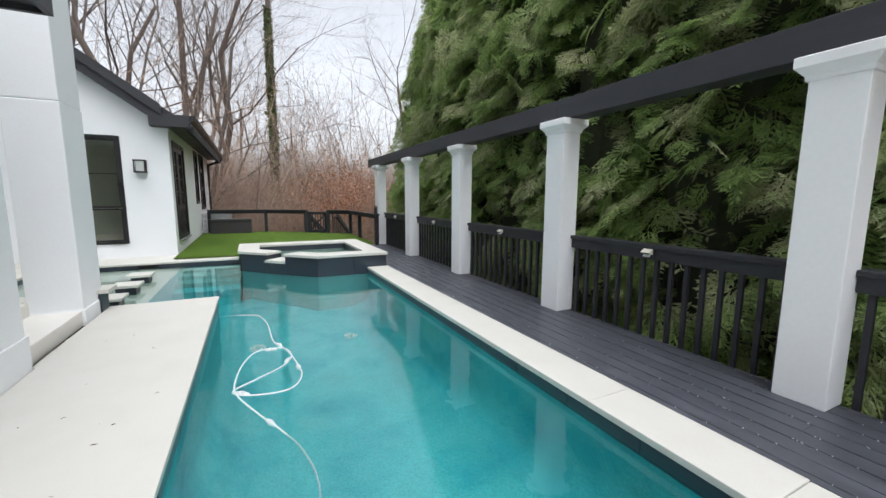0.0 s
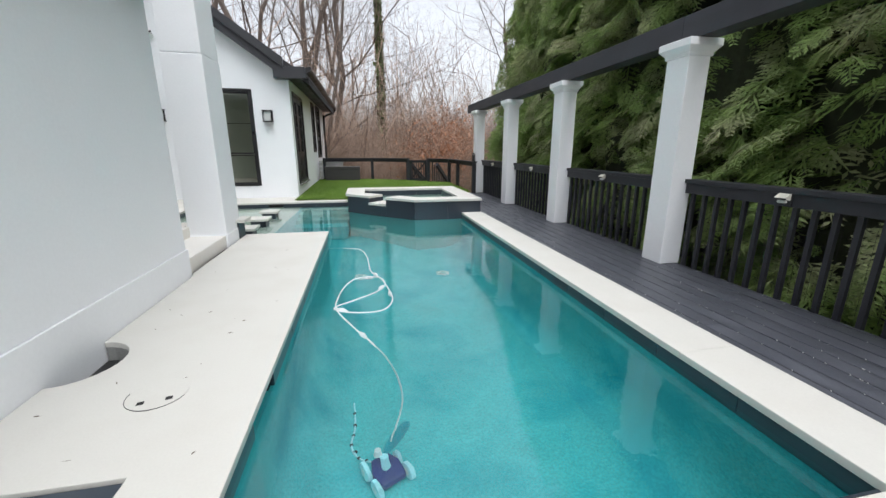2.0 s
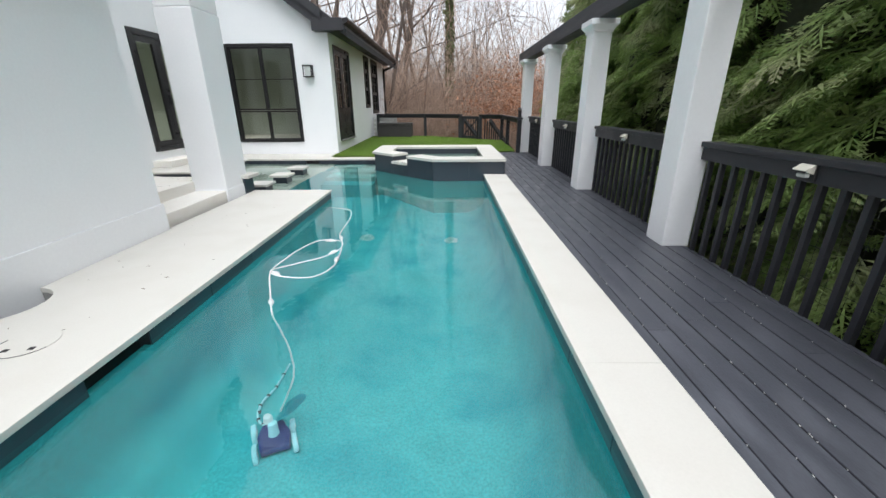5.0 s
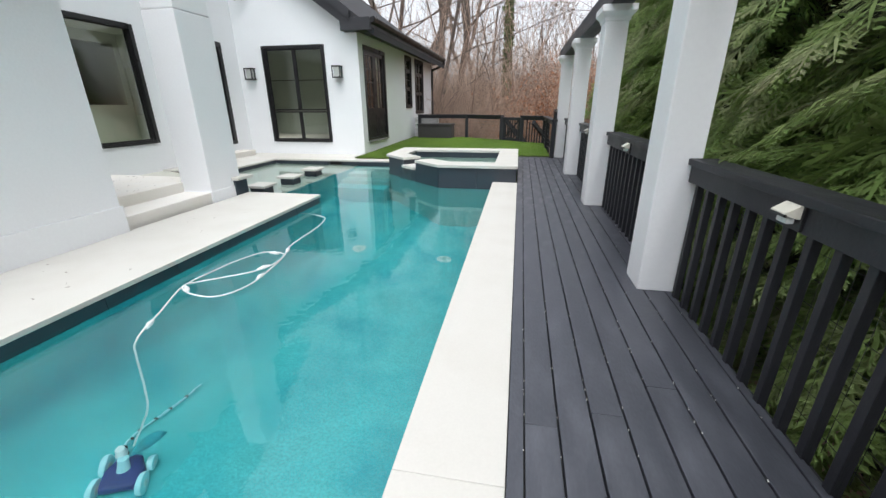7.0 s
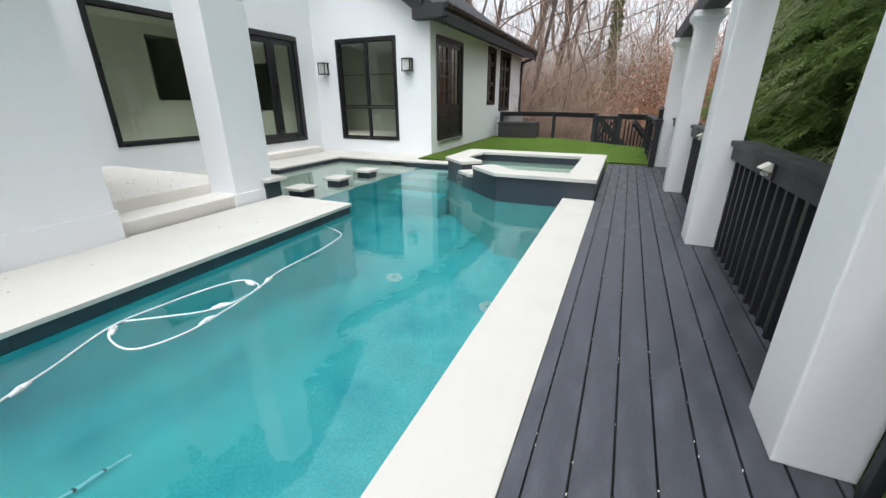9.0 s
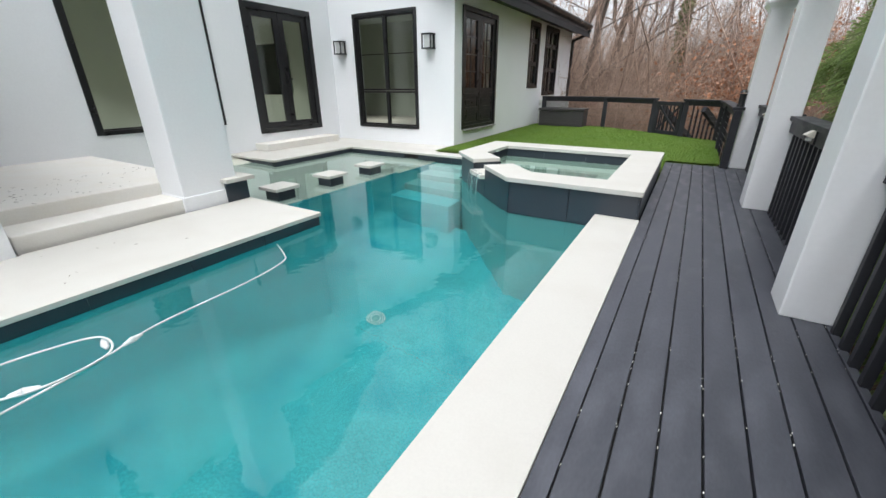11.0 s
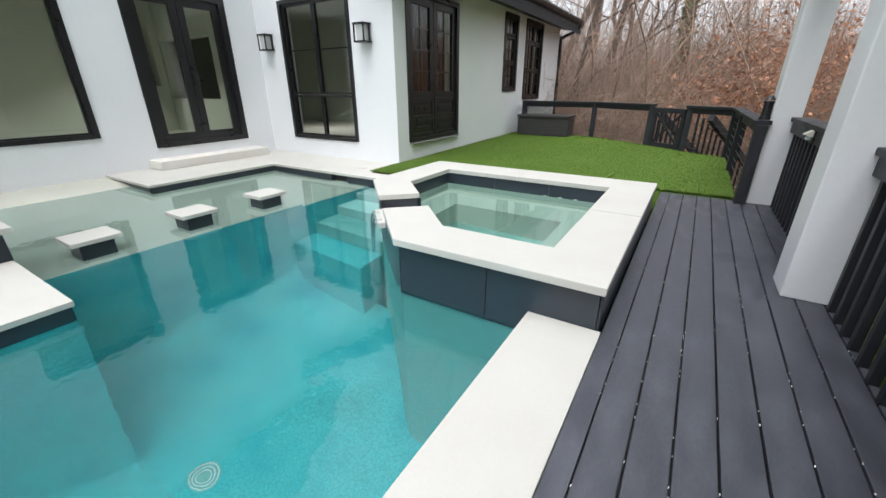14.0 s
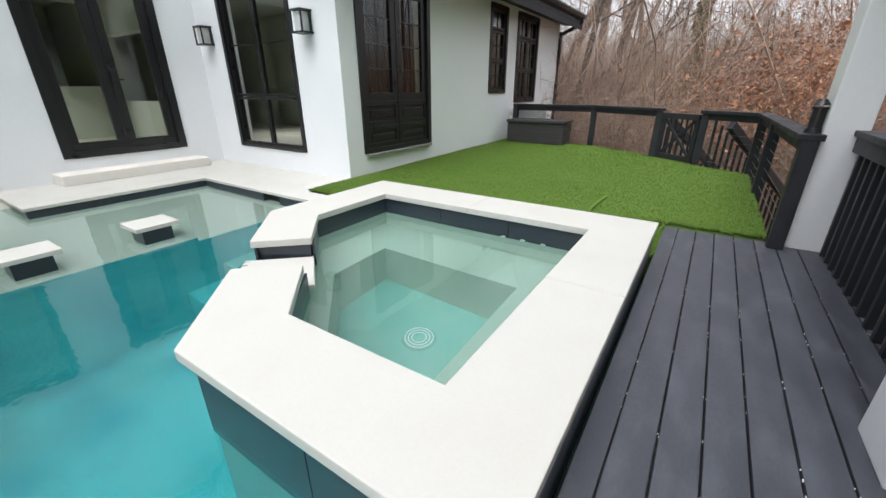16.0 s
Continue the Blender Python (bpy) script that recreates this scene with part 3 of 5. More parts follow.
wall("room_partition_north", B(-10, -1.67, 13.0, 13.15, 0.246, 2.719), "pale interior partition", ROOM)
wall("room_partition_mid", pierced(bmesh.new(), "y", -7.6, -7.45, 3.0, 9.59, 0.246, 2.719, [(7.95, 9.45, 1.15, 2.5)]), "pale interior partition with an opening", ROOM)


def window(name, label, axis, face, a0, a1, z0, z1, sashes, trim=0.075, sill=False, kind="window", inward=1):
    """A black-framed unit: sashes is a list of (a0, a1, z0, z1, columns, rows) panes, in fractions of the opening."""
    w = tagged(new(name), label, kind, "", "structure")
    def put(nm, a, b, lo, hi, d0, d1, mat, bev=0.004, lab=""):
        lo_f, hi_f = sorted((face - inward * d0, face - inward * d1))
        bm = B(lo_f, hi_f, a, b, lo, hi, bevel=bev) if axis == "y" else B(a, b, lo_f, hi_f, lo, hi, bevel=bev)
        return part(nm, bm, mat, w, lab)
    t = trim
    put("casing", a0 - 0.004, a0 + t, z0, z1, -0.022, 0.12, BLACK), put("casing", a1 - t, a1 + 0.004, z0, z1, -0.022, 0.12, BLACK)
    put("head", a0 + t, a1 - t, z1 - t, z1 + 0.004, -0.022, 0.12, BLACK), put("sill", a0 + t, a1 - t, z0 - 0.004, z0 + t * 0.8, -0.022, 0.12, BLACK)
    A0, A1, Z0, Z1 = a0 + t, a1 - t, z0 + t * 0.8, z1 - t
    for fa, fb, fl, fh, nc, nr, st in sashes:
        b0, b1, l0, l1 = A0 + fa * (A1 - A0), A0 + fb * (A1 - A0), Z0 + fl * (Z1 - Z0), Z0 + fh * (Z1 - Z0)
        put("stile", b0, b0 + st, l0, l1, 0.015, 0.07, BLACK), put("stile", b1 - st, b1, l0, l1, 0.015, 0.07, BLACK)
        put("rail", b0 + st, b1 - st, l1 - st, l1, 0.015, 0.07, BLACK), put("rail", b0 + st, b1 - st, l0, l0 + st, 0.015, 0.07, BLACK)
        if nc > 0:
            p = put("pane", b0 + st, b1 - st, l0 + st, l1 - st, 0.040, 0.044, GLASS, 0)
            p.visible_shadow = False
            for c in range(1, nc):
                x = b0 + st + (b1 - b0 - 2 * st) * c / nc
                put("muntin", x - 0.009, x + 0.009, l0 + st, l1 - st, 0.030, 0.055, BLACK, 0.002)
            for r in range(1, nr):
                z = l0 + st + (l1 - l0 - 2 * st) * r / nr
                put("muntin", b0 + st, b1 - st, z - 0.008, z + 0.008, 0.031, 0.054, BLACK, 0.002)
        else:
            put("panel", b0 + st, b1 - st, l0 + st, l1 - st, 0.03, 0.06, BLACK, 0.004)
            put("raised_panel", b0 + st + 0.05, b1 - st - 0.05, l0 + st + 0.05, l1 - st - 0.05, 0.018, 0.031, BLACK, 0.006)
    return w, put


window("window_1", "large fixed window in a black frame", "y", -4.45, *WIN_C, [(0, 1, 0, 1, 1, 1, 0.02)], 0.07)
d, put = window("door_1", "black double glass doors with lever handle, closed", "y", -4.45, *DOOR_D,
                [(0, 0.497, 0, 1, 1, 1, 0.105), (0.503, 1, 0, 1, 1, 1, 0.105)], 0.10, kind="door")
put("lever_handle", 8.565, 8.68, 1.205, 1.225, -0.045, -0.025, BLACK, 0.004, "black lever handle")
put("handle_plate", 8.55, 8.59, 1.13, 1.32, -0.026, 0.016, BLACK, 0.004)
put("kick_plate", 7.92, 9.15, 0.29, 0.42, 0.004, 0.016, BLACK, 0.003)
window("window_2", "tall black casement window with two leaves and lower lights", "x", 9.8, *WIN_A,
       [(0, 0.497, 0.335, 1, 1, 2, 0.034), (0.503, 1, 0.335, 1, 1, 2, 0.034), (0, 0.497, 0, 0.328, 1, 1, 0.03), (0.503, 1, 0, 0.328, 1, 1, 0.03)], 0.06, inward=-1)
window("door_2", "black panelled double doors with divided glass", "y", -1.46, *DOOR_B,
       [(0, 0.495, 0.30, 1, 2, 4, 0.10), (0.505, 1, 0.30, 1, 2, 4, 0.10), (0, 0.495, 0, 0.14, 0, 0, 0.06), (0.505, 1, 0, 0.14, 0, 0, 0.06), (0, 0.495, 0.14, 0.30, 0, 0, 0.06), (0.505, 1, 0.14, 0.30, 0, 0, 0.06)], 0.075, kind="door")
# Pleats added behind the doors so that their glass looks into darkness.
curtain = thing("door_curtain", "dark maroon pleats added behind the doors for a dim interior", "curtain", at=(-1.80, 10.05, 0.25))
for k in range(16):
    bm = bmesh.new()
    cyl(bm, (0, 0.05 + k * 0.1, 0), (0, 0.05 + k * 0.1, 2.3), 0.055, n=8)
    part("pleat", bm, DIM_INTERIOR, curtain)
setting("door_sill", B(-1.46, -1.40, 10.13, 11.57, 0.255, 0.282, bevel=0.004), CONCRETE, "pale stone sill below the panelled doors", "sill")
for nm, w_, div in (("window_3", WIN_1, 1), ("window_4", WIN_2, 2)):
    sashes = []
    for k in range(div):
        f0, f1 = k / div, (k + 1) / div
        sashes += [(f0, f1, 0.76, 1, 2, 1, 0.045), (f0, f1, 0.38, 0.75, 2, 2, 0.045), (f0, f1, 0, 0.375, 2, 2, 0.05)]
    window(nm, "black sash window with small panes and a transom", "y", -1.46, *w_, sashes, 0.08)


def lantern(x, y, z):
    """A boxy black wall lantern with a frosted glass core; it faces -y."""
    t = thing("wall_lantern", "square black wall lantern with frosted glass on the stucco wall", "lantern", "wall lanterns", (x, y, z))
    part("back_plate", B(-0.075, 0.075, -0.02, 0, -0.105, 0.105, bevel=0.003), BLACK, t)
    for sx_ in (-1, 1):
        for yy in (-0.16, -0.035):
            part("corner_bar", B(sx_ * 0.088 - 0.009, sx_ * 0.088 + 0.009, yy - 0.009, yy + 0.009, -0.105, 0.105, bevel=0.002), BLACK, t)
    part("top_frame", B(-0.10, 0.10, -0.172, -0.002, 0.105, 0.125, bevel=0.003), BLACK, t)
    part("bottom_frame", B(-0.10, 0.10, -0.172, -0.002, -0.125, -0.105, bevel=0.003), BLACK, t)
    part("glass", B(-0.065, 0.065, -0.14, -0.03, -0.10, 0.10, bevel=0.006), LAMP_GLASS, t, "frosted glass core")
    return t



def downlight(x, y, power):
    t = thing("recessed_light", "small round recessed ceiling light, switched on", "ceiling light", "recessed lights", (x, y, 2.719))
    bm = bmesh.new()
    cyl(bm, (0, 0, -0.012), (0, 0, 0), 0.07, n=20)
    part("trim_ring", bm, HOSE, t)
    ld = bpy.data.lights.new("downlight", "AREA")
    ld.shape, ld.size, ld.energy, ld.color = "DISK", 0.16, power, (1.0, 0.95, 0.88)
    ld.spread = radians(90)
    lo_ = new("downlight", ld)
    lo_.location = (x, y, 2.70)
    return t


# The last light is an added one, to brighten the dark north room.
for p in ((-6.0, 5.8, 13), (-6.0, 8.2, 13), (-4.6, 11.4, 10)):
    downlight(*p)
l1 = lantern(-4.13, 9.8, 1.81)
copy_thing(l1, pose(-1.95, 9.8, 1.82))

# ---- spa ----
SX0, SX1, SY0, SY1, SCH = -0.28, 2.146, 6.665, 9.10, 7.585
IX0, IX1, IY0, IY1, ICH = 0.09, 1.79, 7.03, 8.71, 8.08
TOPZ = 0.255
spa = thing("raised_spa", "raised spa with white stone coping and dark tiled sides", "spa")
near_o, near_i = (0.447, SCH - 0.447), (0.71, ICH - 0.71)
far_o, far_i = (0.175, SCH - 0.175), (0.43, ICH - 0.43)
# coping in three stones
part("coping_slab", soften(prism(bmesh.new(), [near_o, (SCH - SY0, SY0), (SX1, SY0), (SX1, 7.9), (IX1, 7.9), (IX1, IY0), (ICH - IY0, IY0), near_i], TOPZ - 0.045, TOPZ), 0.006), STONE, spa, "white limestone coping")
part("coping_slab", soften(prism(bmesh.new(), [(SX1, 7.902), (SX1, SY1), (0.9, SY1), (0.9, IY1), (IX1, IY1), (IX1, 7.902)], TOPZ - 0.045, TOPZ), 0.006), STONE, spa)
part("coping_slab", soften(prism(bmesh.new(), [(0.898, SY1), (SX0, SY1), (SX0, SCH - SX0), far_o, far_i, (IX0, ICH - IX0), (IX0, IY1), (0.898, IY1)], TOPZ - 0.045, TOPZ), 0.006), STONE, spa)
part("spillway_slab", soften(prism(bmesh.new(), [(near_o[0] - 0.03, near_o[1] - 0.03), (near_i[0] + 0.03, near_i[1] + 0.03), (far_i[0] + 0.0, far_i[1] + 0.0), (far_o[0] - 0.03, far_o[1] - 0.03)], 0.09, 0.135), 0.005), STONE, spa, "lower white spillway stone")
# body of the shell, as wall prisms
o_ = 0.05
OB = [(SCH - SY0 + o_ * 0.4, SY0 + o_), (SX1 - o_ * 0.5, SY0 + o_), (SX1 - o_ * 0.5, SY1 - o_), (SX0 + o_, SY1 - o_), (SX0 + o_, SCH - SX0 + o_ * 0.4)]
IB = [(ICH - IY0 - 0.01, IY0 - 0.03), (IX1 + 0.03, IY0 - 0.03), (IX1 + 0.03, IY1 + 0.03), (IX0 - 0.03, IY1 + 0.03), (IX0 - 0.03, ICH - IX0 - 0.01)]
for i in range(5):
    j = (i + 1) % 5
    high = 0.088 if i == 4 else TOPZ - 0.047
    part("shell_wall", prism(bmesh.new(), [OB[i], OB[j], IB[j], IB[i]], -0.16, high), GROUT, spa)
    part("underwater_wall", prism(bmesh.new(), [OB[i], OB[j], IB[j], IB[i]], -2.4, -0.162), WATER_TONED_PLASTER, spa)
for (oa, ob_, ia, ib) in (((SX0 + 0.05, SCH - SX0 + 0.02), (far_o[0] - 0.01, far_o[1] + 0.05), (IX0 - 0.03, ICH - IX0 - 0.01), (far_i[0] - 0.02, far_i[1] + 0.0)),
                          ((near_o[0] + 0.05, near_o[1] - 0.01), (SCH - SY0 + 0.02, SY0 + 0.05), (near_i[0] + 0.0, near_i[1] - 0.02), (ICH - IY0 - 0.01, IY0 - 0.03))):
    part("shell_shoulder", prism(bmesh.new(), [oa, ob_, ib, ia], 0.089, TOPZ - 0.047), TILE, spa)


def spa_tiles(a, b, out, z0, z1, w=0.55):
    a, b, out = Vector(a), Vector(b), Vector(out).normalized()
    d = b - a
    n = max(1, round(d.length / w))
    step = d.length / n
    me = None
    for i in range(n):
        c = a + d * ((i + 0.5) / n) + out * 0.006
        if me is None:
            ob = link("tile", B(-step / 2 + 0.002, step / 2 - 0.002, -0.006, 0.006, z0, z1, bevel=0.0015), TILE)
            me = ob.data
        else:
            ob = new("tile", me)
        ob.matrix_world = Matrix.Translation((c.x, c.y, 0)) @ Matrix.Rotation(math.atan2(d.y, d.x), 4, "Z")
        ob.parent = spa


spa_tiles(OB[0], OB[1], (0, -1), -0.16, TOPZ - 0.048)
spa_tiles(OB[1], OB[2], (1, 0), -0.03, TOPZ - 0.048)
spa_tiles(OB[3], OB[4], (-1, 0), -0.16, TOPZ - 0.048)
mid_n = (0.45 + o_ * 0.35, SCH - 0.45 + o_ * 0.35)
mid_f = (0.165 + o_ * 0.35, SCH - 0.165 + o_ * 0.35)
spa_tiles(mid_n, OB[0], (-1, -1), -0.16, TOPZ - 0.048)
spa_tiles(OB[4], mid_f, (-1, -1), -0.16, TOPZ - 0.048)
spa_tiles(mid_f, mid_n, (-1, -1), -0.16, 0.088)
# inside: tile band, bench and floor
for a, b, out in ((IB[0], IB[1], (0, 1)), (IB[1], IB[2], (-1, 0)), (IB[2], IB[3], (0, -1)), (IB[3], IB[4], (1, 0)), ((near_i[0], near_i[1]), IB[0], (1, 1)), (IB[4], far_i, (1, 1))):
    spa_tiles(a, b, out, 0.0, TOPZ - 0.048)
bm = prism(bmesh.new(), [(IB[0][0], IB[0][1]), IB[1], IB[2], IB[3], IB[4]], -0.95, -0.80)
part("spa_floor", bm, SPA_PLASTER, spa, "pale green plaster floor")
bench_in = [(1.10, 7.10), (1.50, 7.10), (1.50, 8.30), (0.42, 8.30), (0.42, 7.80)]
for i in range(5):
    j = (i + 1) % 5
    part("bench", prism(bmesh.new(), [IB[i], IB[j], bench_in[j], bench_in[i]], -0.80, -0.28), SPA_BENCH, spa)
for i in range(5):
    j = (i + 1) % 5
    a, b = Vector(IB[i]), Vector(IB[j])
    c = (Vector(IB[0]) + Vector(IB[2]) + Vector(IB[3])) / 3
    n = Vector((-(b - a).y, (b - a).x)).normalized() * 0.012
    part("inner_lining", prism(bmesh.new(), [a, b, b + n, a + n], -0.85, -0.002), SPA_BENCH, spa)
bm = bmesh.new()
bm.faces.new([bm.verts.new((x, y, 0.12)) for x, y in IB]).normal_update()
sw = setting("spa_water", bm, clear("spa_water_clear", (0.88, 0.98, 0.95), 1.33, 0.0, 0.07, 2.5, 1.5), "clear still spa water", "water")
sw.visible_shadow = False
# thin falling sheets at the spillway
fall = thing("spillway_water", "thin streams of water falling from the spa spillway", "water")
for k in range(6):
    f = 0.1 + 0.16 * k
    x = far_o[0] + (near_o[0] - far_o[0]) * f - 0.035
    y = far_o[1] + (near_o[1] - far_o[1]) * f - 0.035
    r = 0.006 + 0.004 * (k % 3)
    part("stream", tube([(x + 0.03, y + 0.03, 0.138), (x - 0.005, y - 0.005, 0.125), (x - 0.02, y - 0.02, 0.05), (x - 0.025, y - 0.025, WATER_Z)], r, 6, 4), FALL, fall).visible_shadow = False


def drain(x, y, z, r=0.12):
    t = thing("drain_grate", "round pale drain cover with ringed slots under water", "drain", "drain grates", (x, y, z))
    bm = bmesh.new()
    cyl(bm, (0, 0, 0), (0, 0, 0.012), r, r * 0.92, n=32)
    part("cover", bm, SPA_PLASTER, t)
    for i, rr in enumerate((0.42, 0.62, 0.82)):
        part("ring", tube([(r * rr * math.cos(a), r * rr * math.sin(a), 0.014) for a in [math.tau * k / 28 for k in range(29)]], 0.004, 4, 1), HOSE, t)
    return t


d1 = drain(1.03, 7.9, -0.80, 0.11)
copy_thing(d1, pose(1.18, 7.55, -0.80))
copy_thing(d1, pose(-0.03, 5.68, -2.10))
copy_thing(d1, pose(1.22, 5.62, -2.10))
for x in (1.2, 1.35, 1.5):
    j = thing("spa_jet", "small white jet fitting on the spa wall", "jet", "spa jets", (x, IY1 + 0.016, 0.02))
    bm = bmesh.new()
    cyl(bm, (0, 0, 0), (0, -0.012, 0), 0.018, n=14)
    part("jet_ring", bm, HOSE, j)


# ---- stools in the shallow water ----
def stool(x, y):
    t = thing("pool_stool", "white stone seat on a dark tiled block in shallow water", "stool", "pool stools", (x, y, -0.255))
    part("core", B(-0.115, 0.115, -0.115, 0.115, 0, 0.232, bevel=0.003), TILE, t)
    part("seat_slab", B(-0.158, 0.158, -0.168, 0.168, 0.232, 0.268, bevel=0.005), STONE, t, "white limestone seat slab")
    return t


s1 = stool(-1.64, 7.56)
copy_thing(s1, pose(-1.63, 6.76, -0.255))
copy_thing(s1, pose(-1.63, 5.96, -0.255))

# ---- lawn ----
LAWN = [(-1.44, 9.095), (2.80, 9.905), (2.86, 12.6), (2.3, 13.0), (1.6, 13.6), (0.4, 14.45), (-1.44, 14.6)]


def lawn_z(x, y):
    return 0.012 + 0.018 * max(0, min(1, (y - 9.0) / 5)) * 3 + 0.008 * noise.noise((x * 1.3, y * 1.3, 0))


def in_lawn(x, y):
    if x < -1.44 or x > 2.84 or y < 9.10 or y > 14.5:
        return False
    if x > 2.15 and y < 9.905:
        return False
    if y > 12.6:
        lim = [(-1.44, 14.55), (0.4, 14.4), (1.6, 13.6), (2.3, 13.0), (2.86, 12.65)]
        for (xa, ya), (xb, yb) in zip(lim, lim[1:]):
            if xa <= x <= xb:
                return y < ya + (yb - ya) * (x - xa) / (xb - xa)
    return True


bm = bmesh.new()
nx_, ny_ = 44, 56
vs = {}
for i in range(nx_ + 1):
    for j in range(ny_ + 1):
        x, y = -1.44 + 4.28 * i / nx_, 9.10 + 5.4 * j / ny_
        vs[i, j] = (x, y)
made = {}
for i in range(nx_):
    for j in range(ny_):
        q = [(i, j), (i + 1, j), (i + 1, j + 1), (i, j + 1)]
        if all(in_lawn(vs[k][0] * 0.9999, min(vs[k][1] + 1e-3, 14.49)) or vs[k][1] < 9.11 for k in q) and not (vs[q[1]][0] > 2.18 and vs[q[0]][1] < 9.89):
            bm.faces.new([made.setdefault(k, bm.verts.new((*vs[k], lawn_z(*vs[k])))) if k not in made else made[k] for k in q])
setting("lawn", bm, TURF_BASE, "bright green artificial turf with a raised seam", "lawn")
setting("lawn_bed", soften(prism(bmesh.new(), [(-1.44, 9.12), (2.14, 9.12), (2.16, 9.92), (2.82, 9.92), (2.86, 12.6), (2.3, 13.0), (1.6, 13.6), (0.4, 14.45), (-1.44, 14.6)], -0.6, -0.01), 0.002), TURF_BASE, "packed bed under the turf", "ground")
rng = np.random.default_rng(4)


def blades(name, count, inside, zf, hmin, hmax, material, label):
    verts, faces = [], []
    n = 0
    while n < count:
        x, y = rng.uniform(-1.44, 2.84), 9.1 + 5.4 * rng.random() ** 1.6
        if not inside(x, y):
            continue
        h, a, lean = rng.uniform(hmin, hmax), rng.uniform(0, math.tau), rng.normal(0, 0.012, 2)
        w = 0.0035 + 0.0006 * (y - 9)
        z = zf(x, y) - 0.004
        k = len(verts)
        verts += [(x - w * math.cos(a), y - w * math.sin(a), z), (x + w * math.cos(a), y + w * math.sin(a), z), (x + lean[0] + 0.004, y + lean[1], z + h)]
        faces.append((k, k + 1, k + 2))
        n += 1
    me = bpy.data.meshes.new(name)
    me.from_pydata(verts, [], faces)
    me.materials.append(material)
    return tagged(new(name, me), label, "grass", "", "stuff")


blades("turf_blades", 150000, in_lawn, lawn_z, 0.009, 0.018, BLADE, "short bright green synthetic grass blades")
part_seam = tagged(link("turf_seam", tube([(1.55, 9.2, 0.03), (1.57, 9.6, 0.036), (1.52, 10.0, 0.04), (1.55, 10.5, 0.045)], 0.012, 6, 4), BLADE), "pale raised seam in the turf", "seam", "", "structure")

# ---- deck, columns and railing ----
# One solid block; the shade below the boards is in its colour.
bed = setting("deck_joists", B(2.15, 3.10, -3.0, 9.9, -0.30, -0.032), VOID, "near-black block under the deck for the shade in its joints", "deck")
W, SLANT = 0.1262, 0.0055  # board pitch, and how far the boards run off the coping's line


def joint_x(k, y):
    return 2.207 + W * k + SLANT * (y - 1.7)


shared = {}
part("board", prism(bmesh.new(), [(2.152, -3.0), (joint_x(0, -3.0) - 0.003, -3.0), (joint_x(0, 9.9) - 0.003, 9.9), (2.152, 9.9)], -0.03, 0), DECK, bed)
for r in range(8):
    cuts = [-3.0, (1.9, 0.2, 2.0, 0.9, 2.2, 1.7, 0.5, 1.2)[r], 9.9]
    for ya, yb in zip(cuts, cuts[1:]):
        L_ = round(yb - ya, 3)
        wide = 0.038 if r == 7 else W - 0.004
        if L_ not in shared:
            ob = link("board", B(0.004, wide, 0.0008, L_ - 0.0008, -0.03, 0, bevel=0.003), DECK)
            shared[L_] = ob.data
        else:
            ob = new("board", shared[L_])
        ob.matrix_world = pose(joint_x(r, ya), ya, random.uniform(-0.0012, 0.0012), 0, 0, -math.degrees(math.atan(SLANT)))
        ob.parent = bed

COL_Y = (-1.30, 0.935, 3.17, 5.43, 7.60, 9.84)
CX0, CX1, CD = 2.930, 3.150, 0.265


def deck_column(y):
    t = thing("deck_column", "square white painted column with a moulded capital and paint scuffs", "column", "deck columns", (CX0, y, 0))
    part("shaft", B(0, CX1 - CX0, 0, CD, 0, 1.93, bevel=0.008), COLUMN_WHITE, t)
    bm = bmesh.new()
    levels = [(0.0, 1.90), (0.012, 1.905), (0.014, 1.93), (0.03, 1.95), (0.052, 1.975), (0.056, 1.98), (0.056, 2.035), (0.05, 2.04)]
    rings = [[bm.verts.new(p) for p in ((-e, -e, z), (CX1 - CX0 + e, -e, z), (CX1 - CX0 + e, CD + e, z), (-e, CD + e, z))] for e, z in levels]
    for a, b in zip(rings, rings[1:]):
        for k in range(4):
            bm.faces.new((a[k], a[(k + 1) % 4], b[(k + 1) % 4], b[k]))
    bm.faces.new(rings[-1])
    part("capital", bm, COLUMN_WHITE, t, "moulded white capital")
    return t


first = deck_column(COL_Y[0])
for y in COL_Y[1:]:
    copy_thing(first, pose(CX0, y, 0))
beam = thing("pergola_beam", "long charcoal painted beam resting on the white columns", "beam")
for ya, yb in ((-2.0, 3.3), (3.302, 10.80)):
    part("beam_length", B(2.945, 3.155, ya, yb, 2.04, 2.245, bevel=0.006), BEAM, beam)


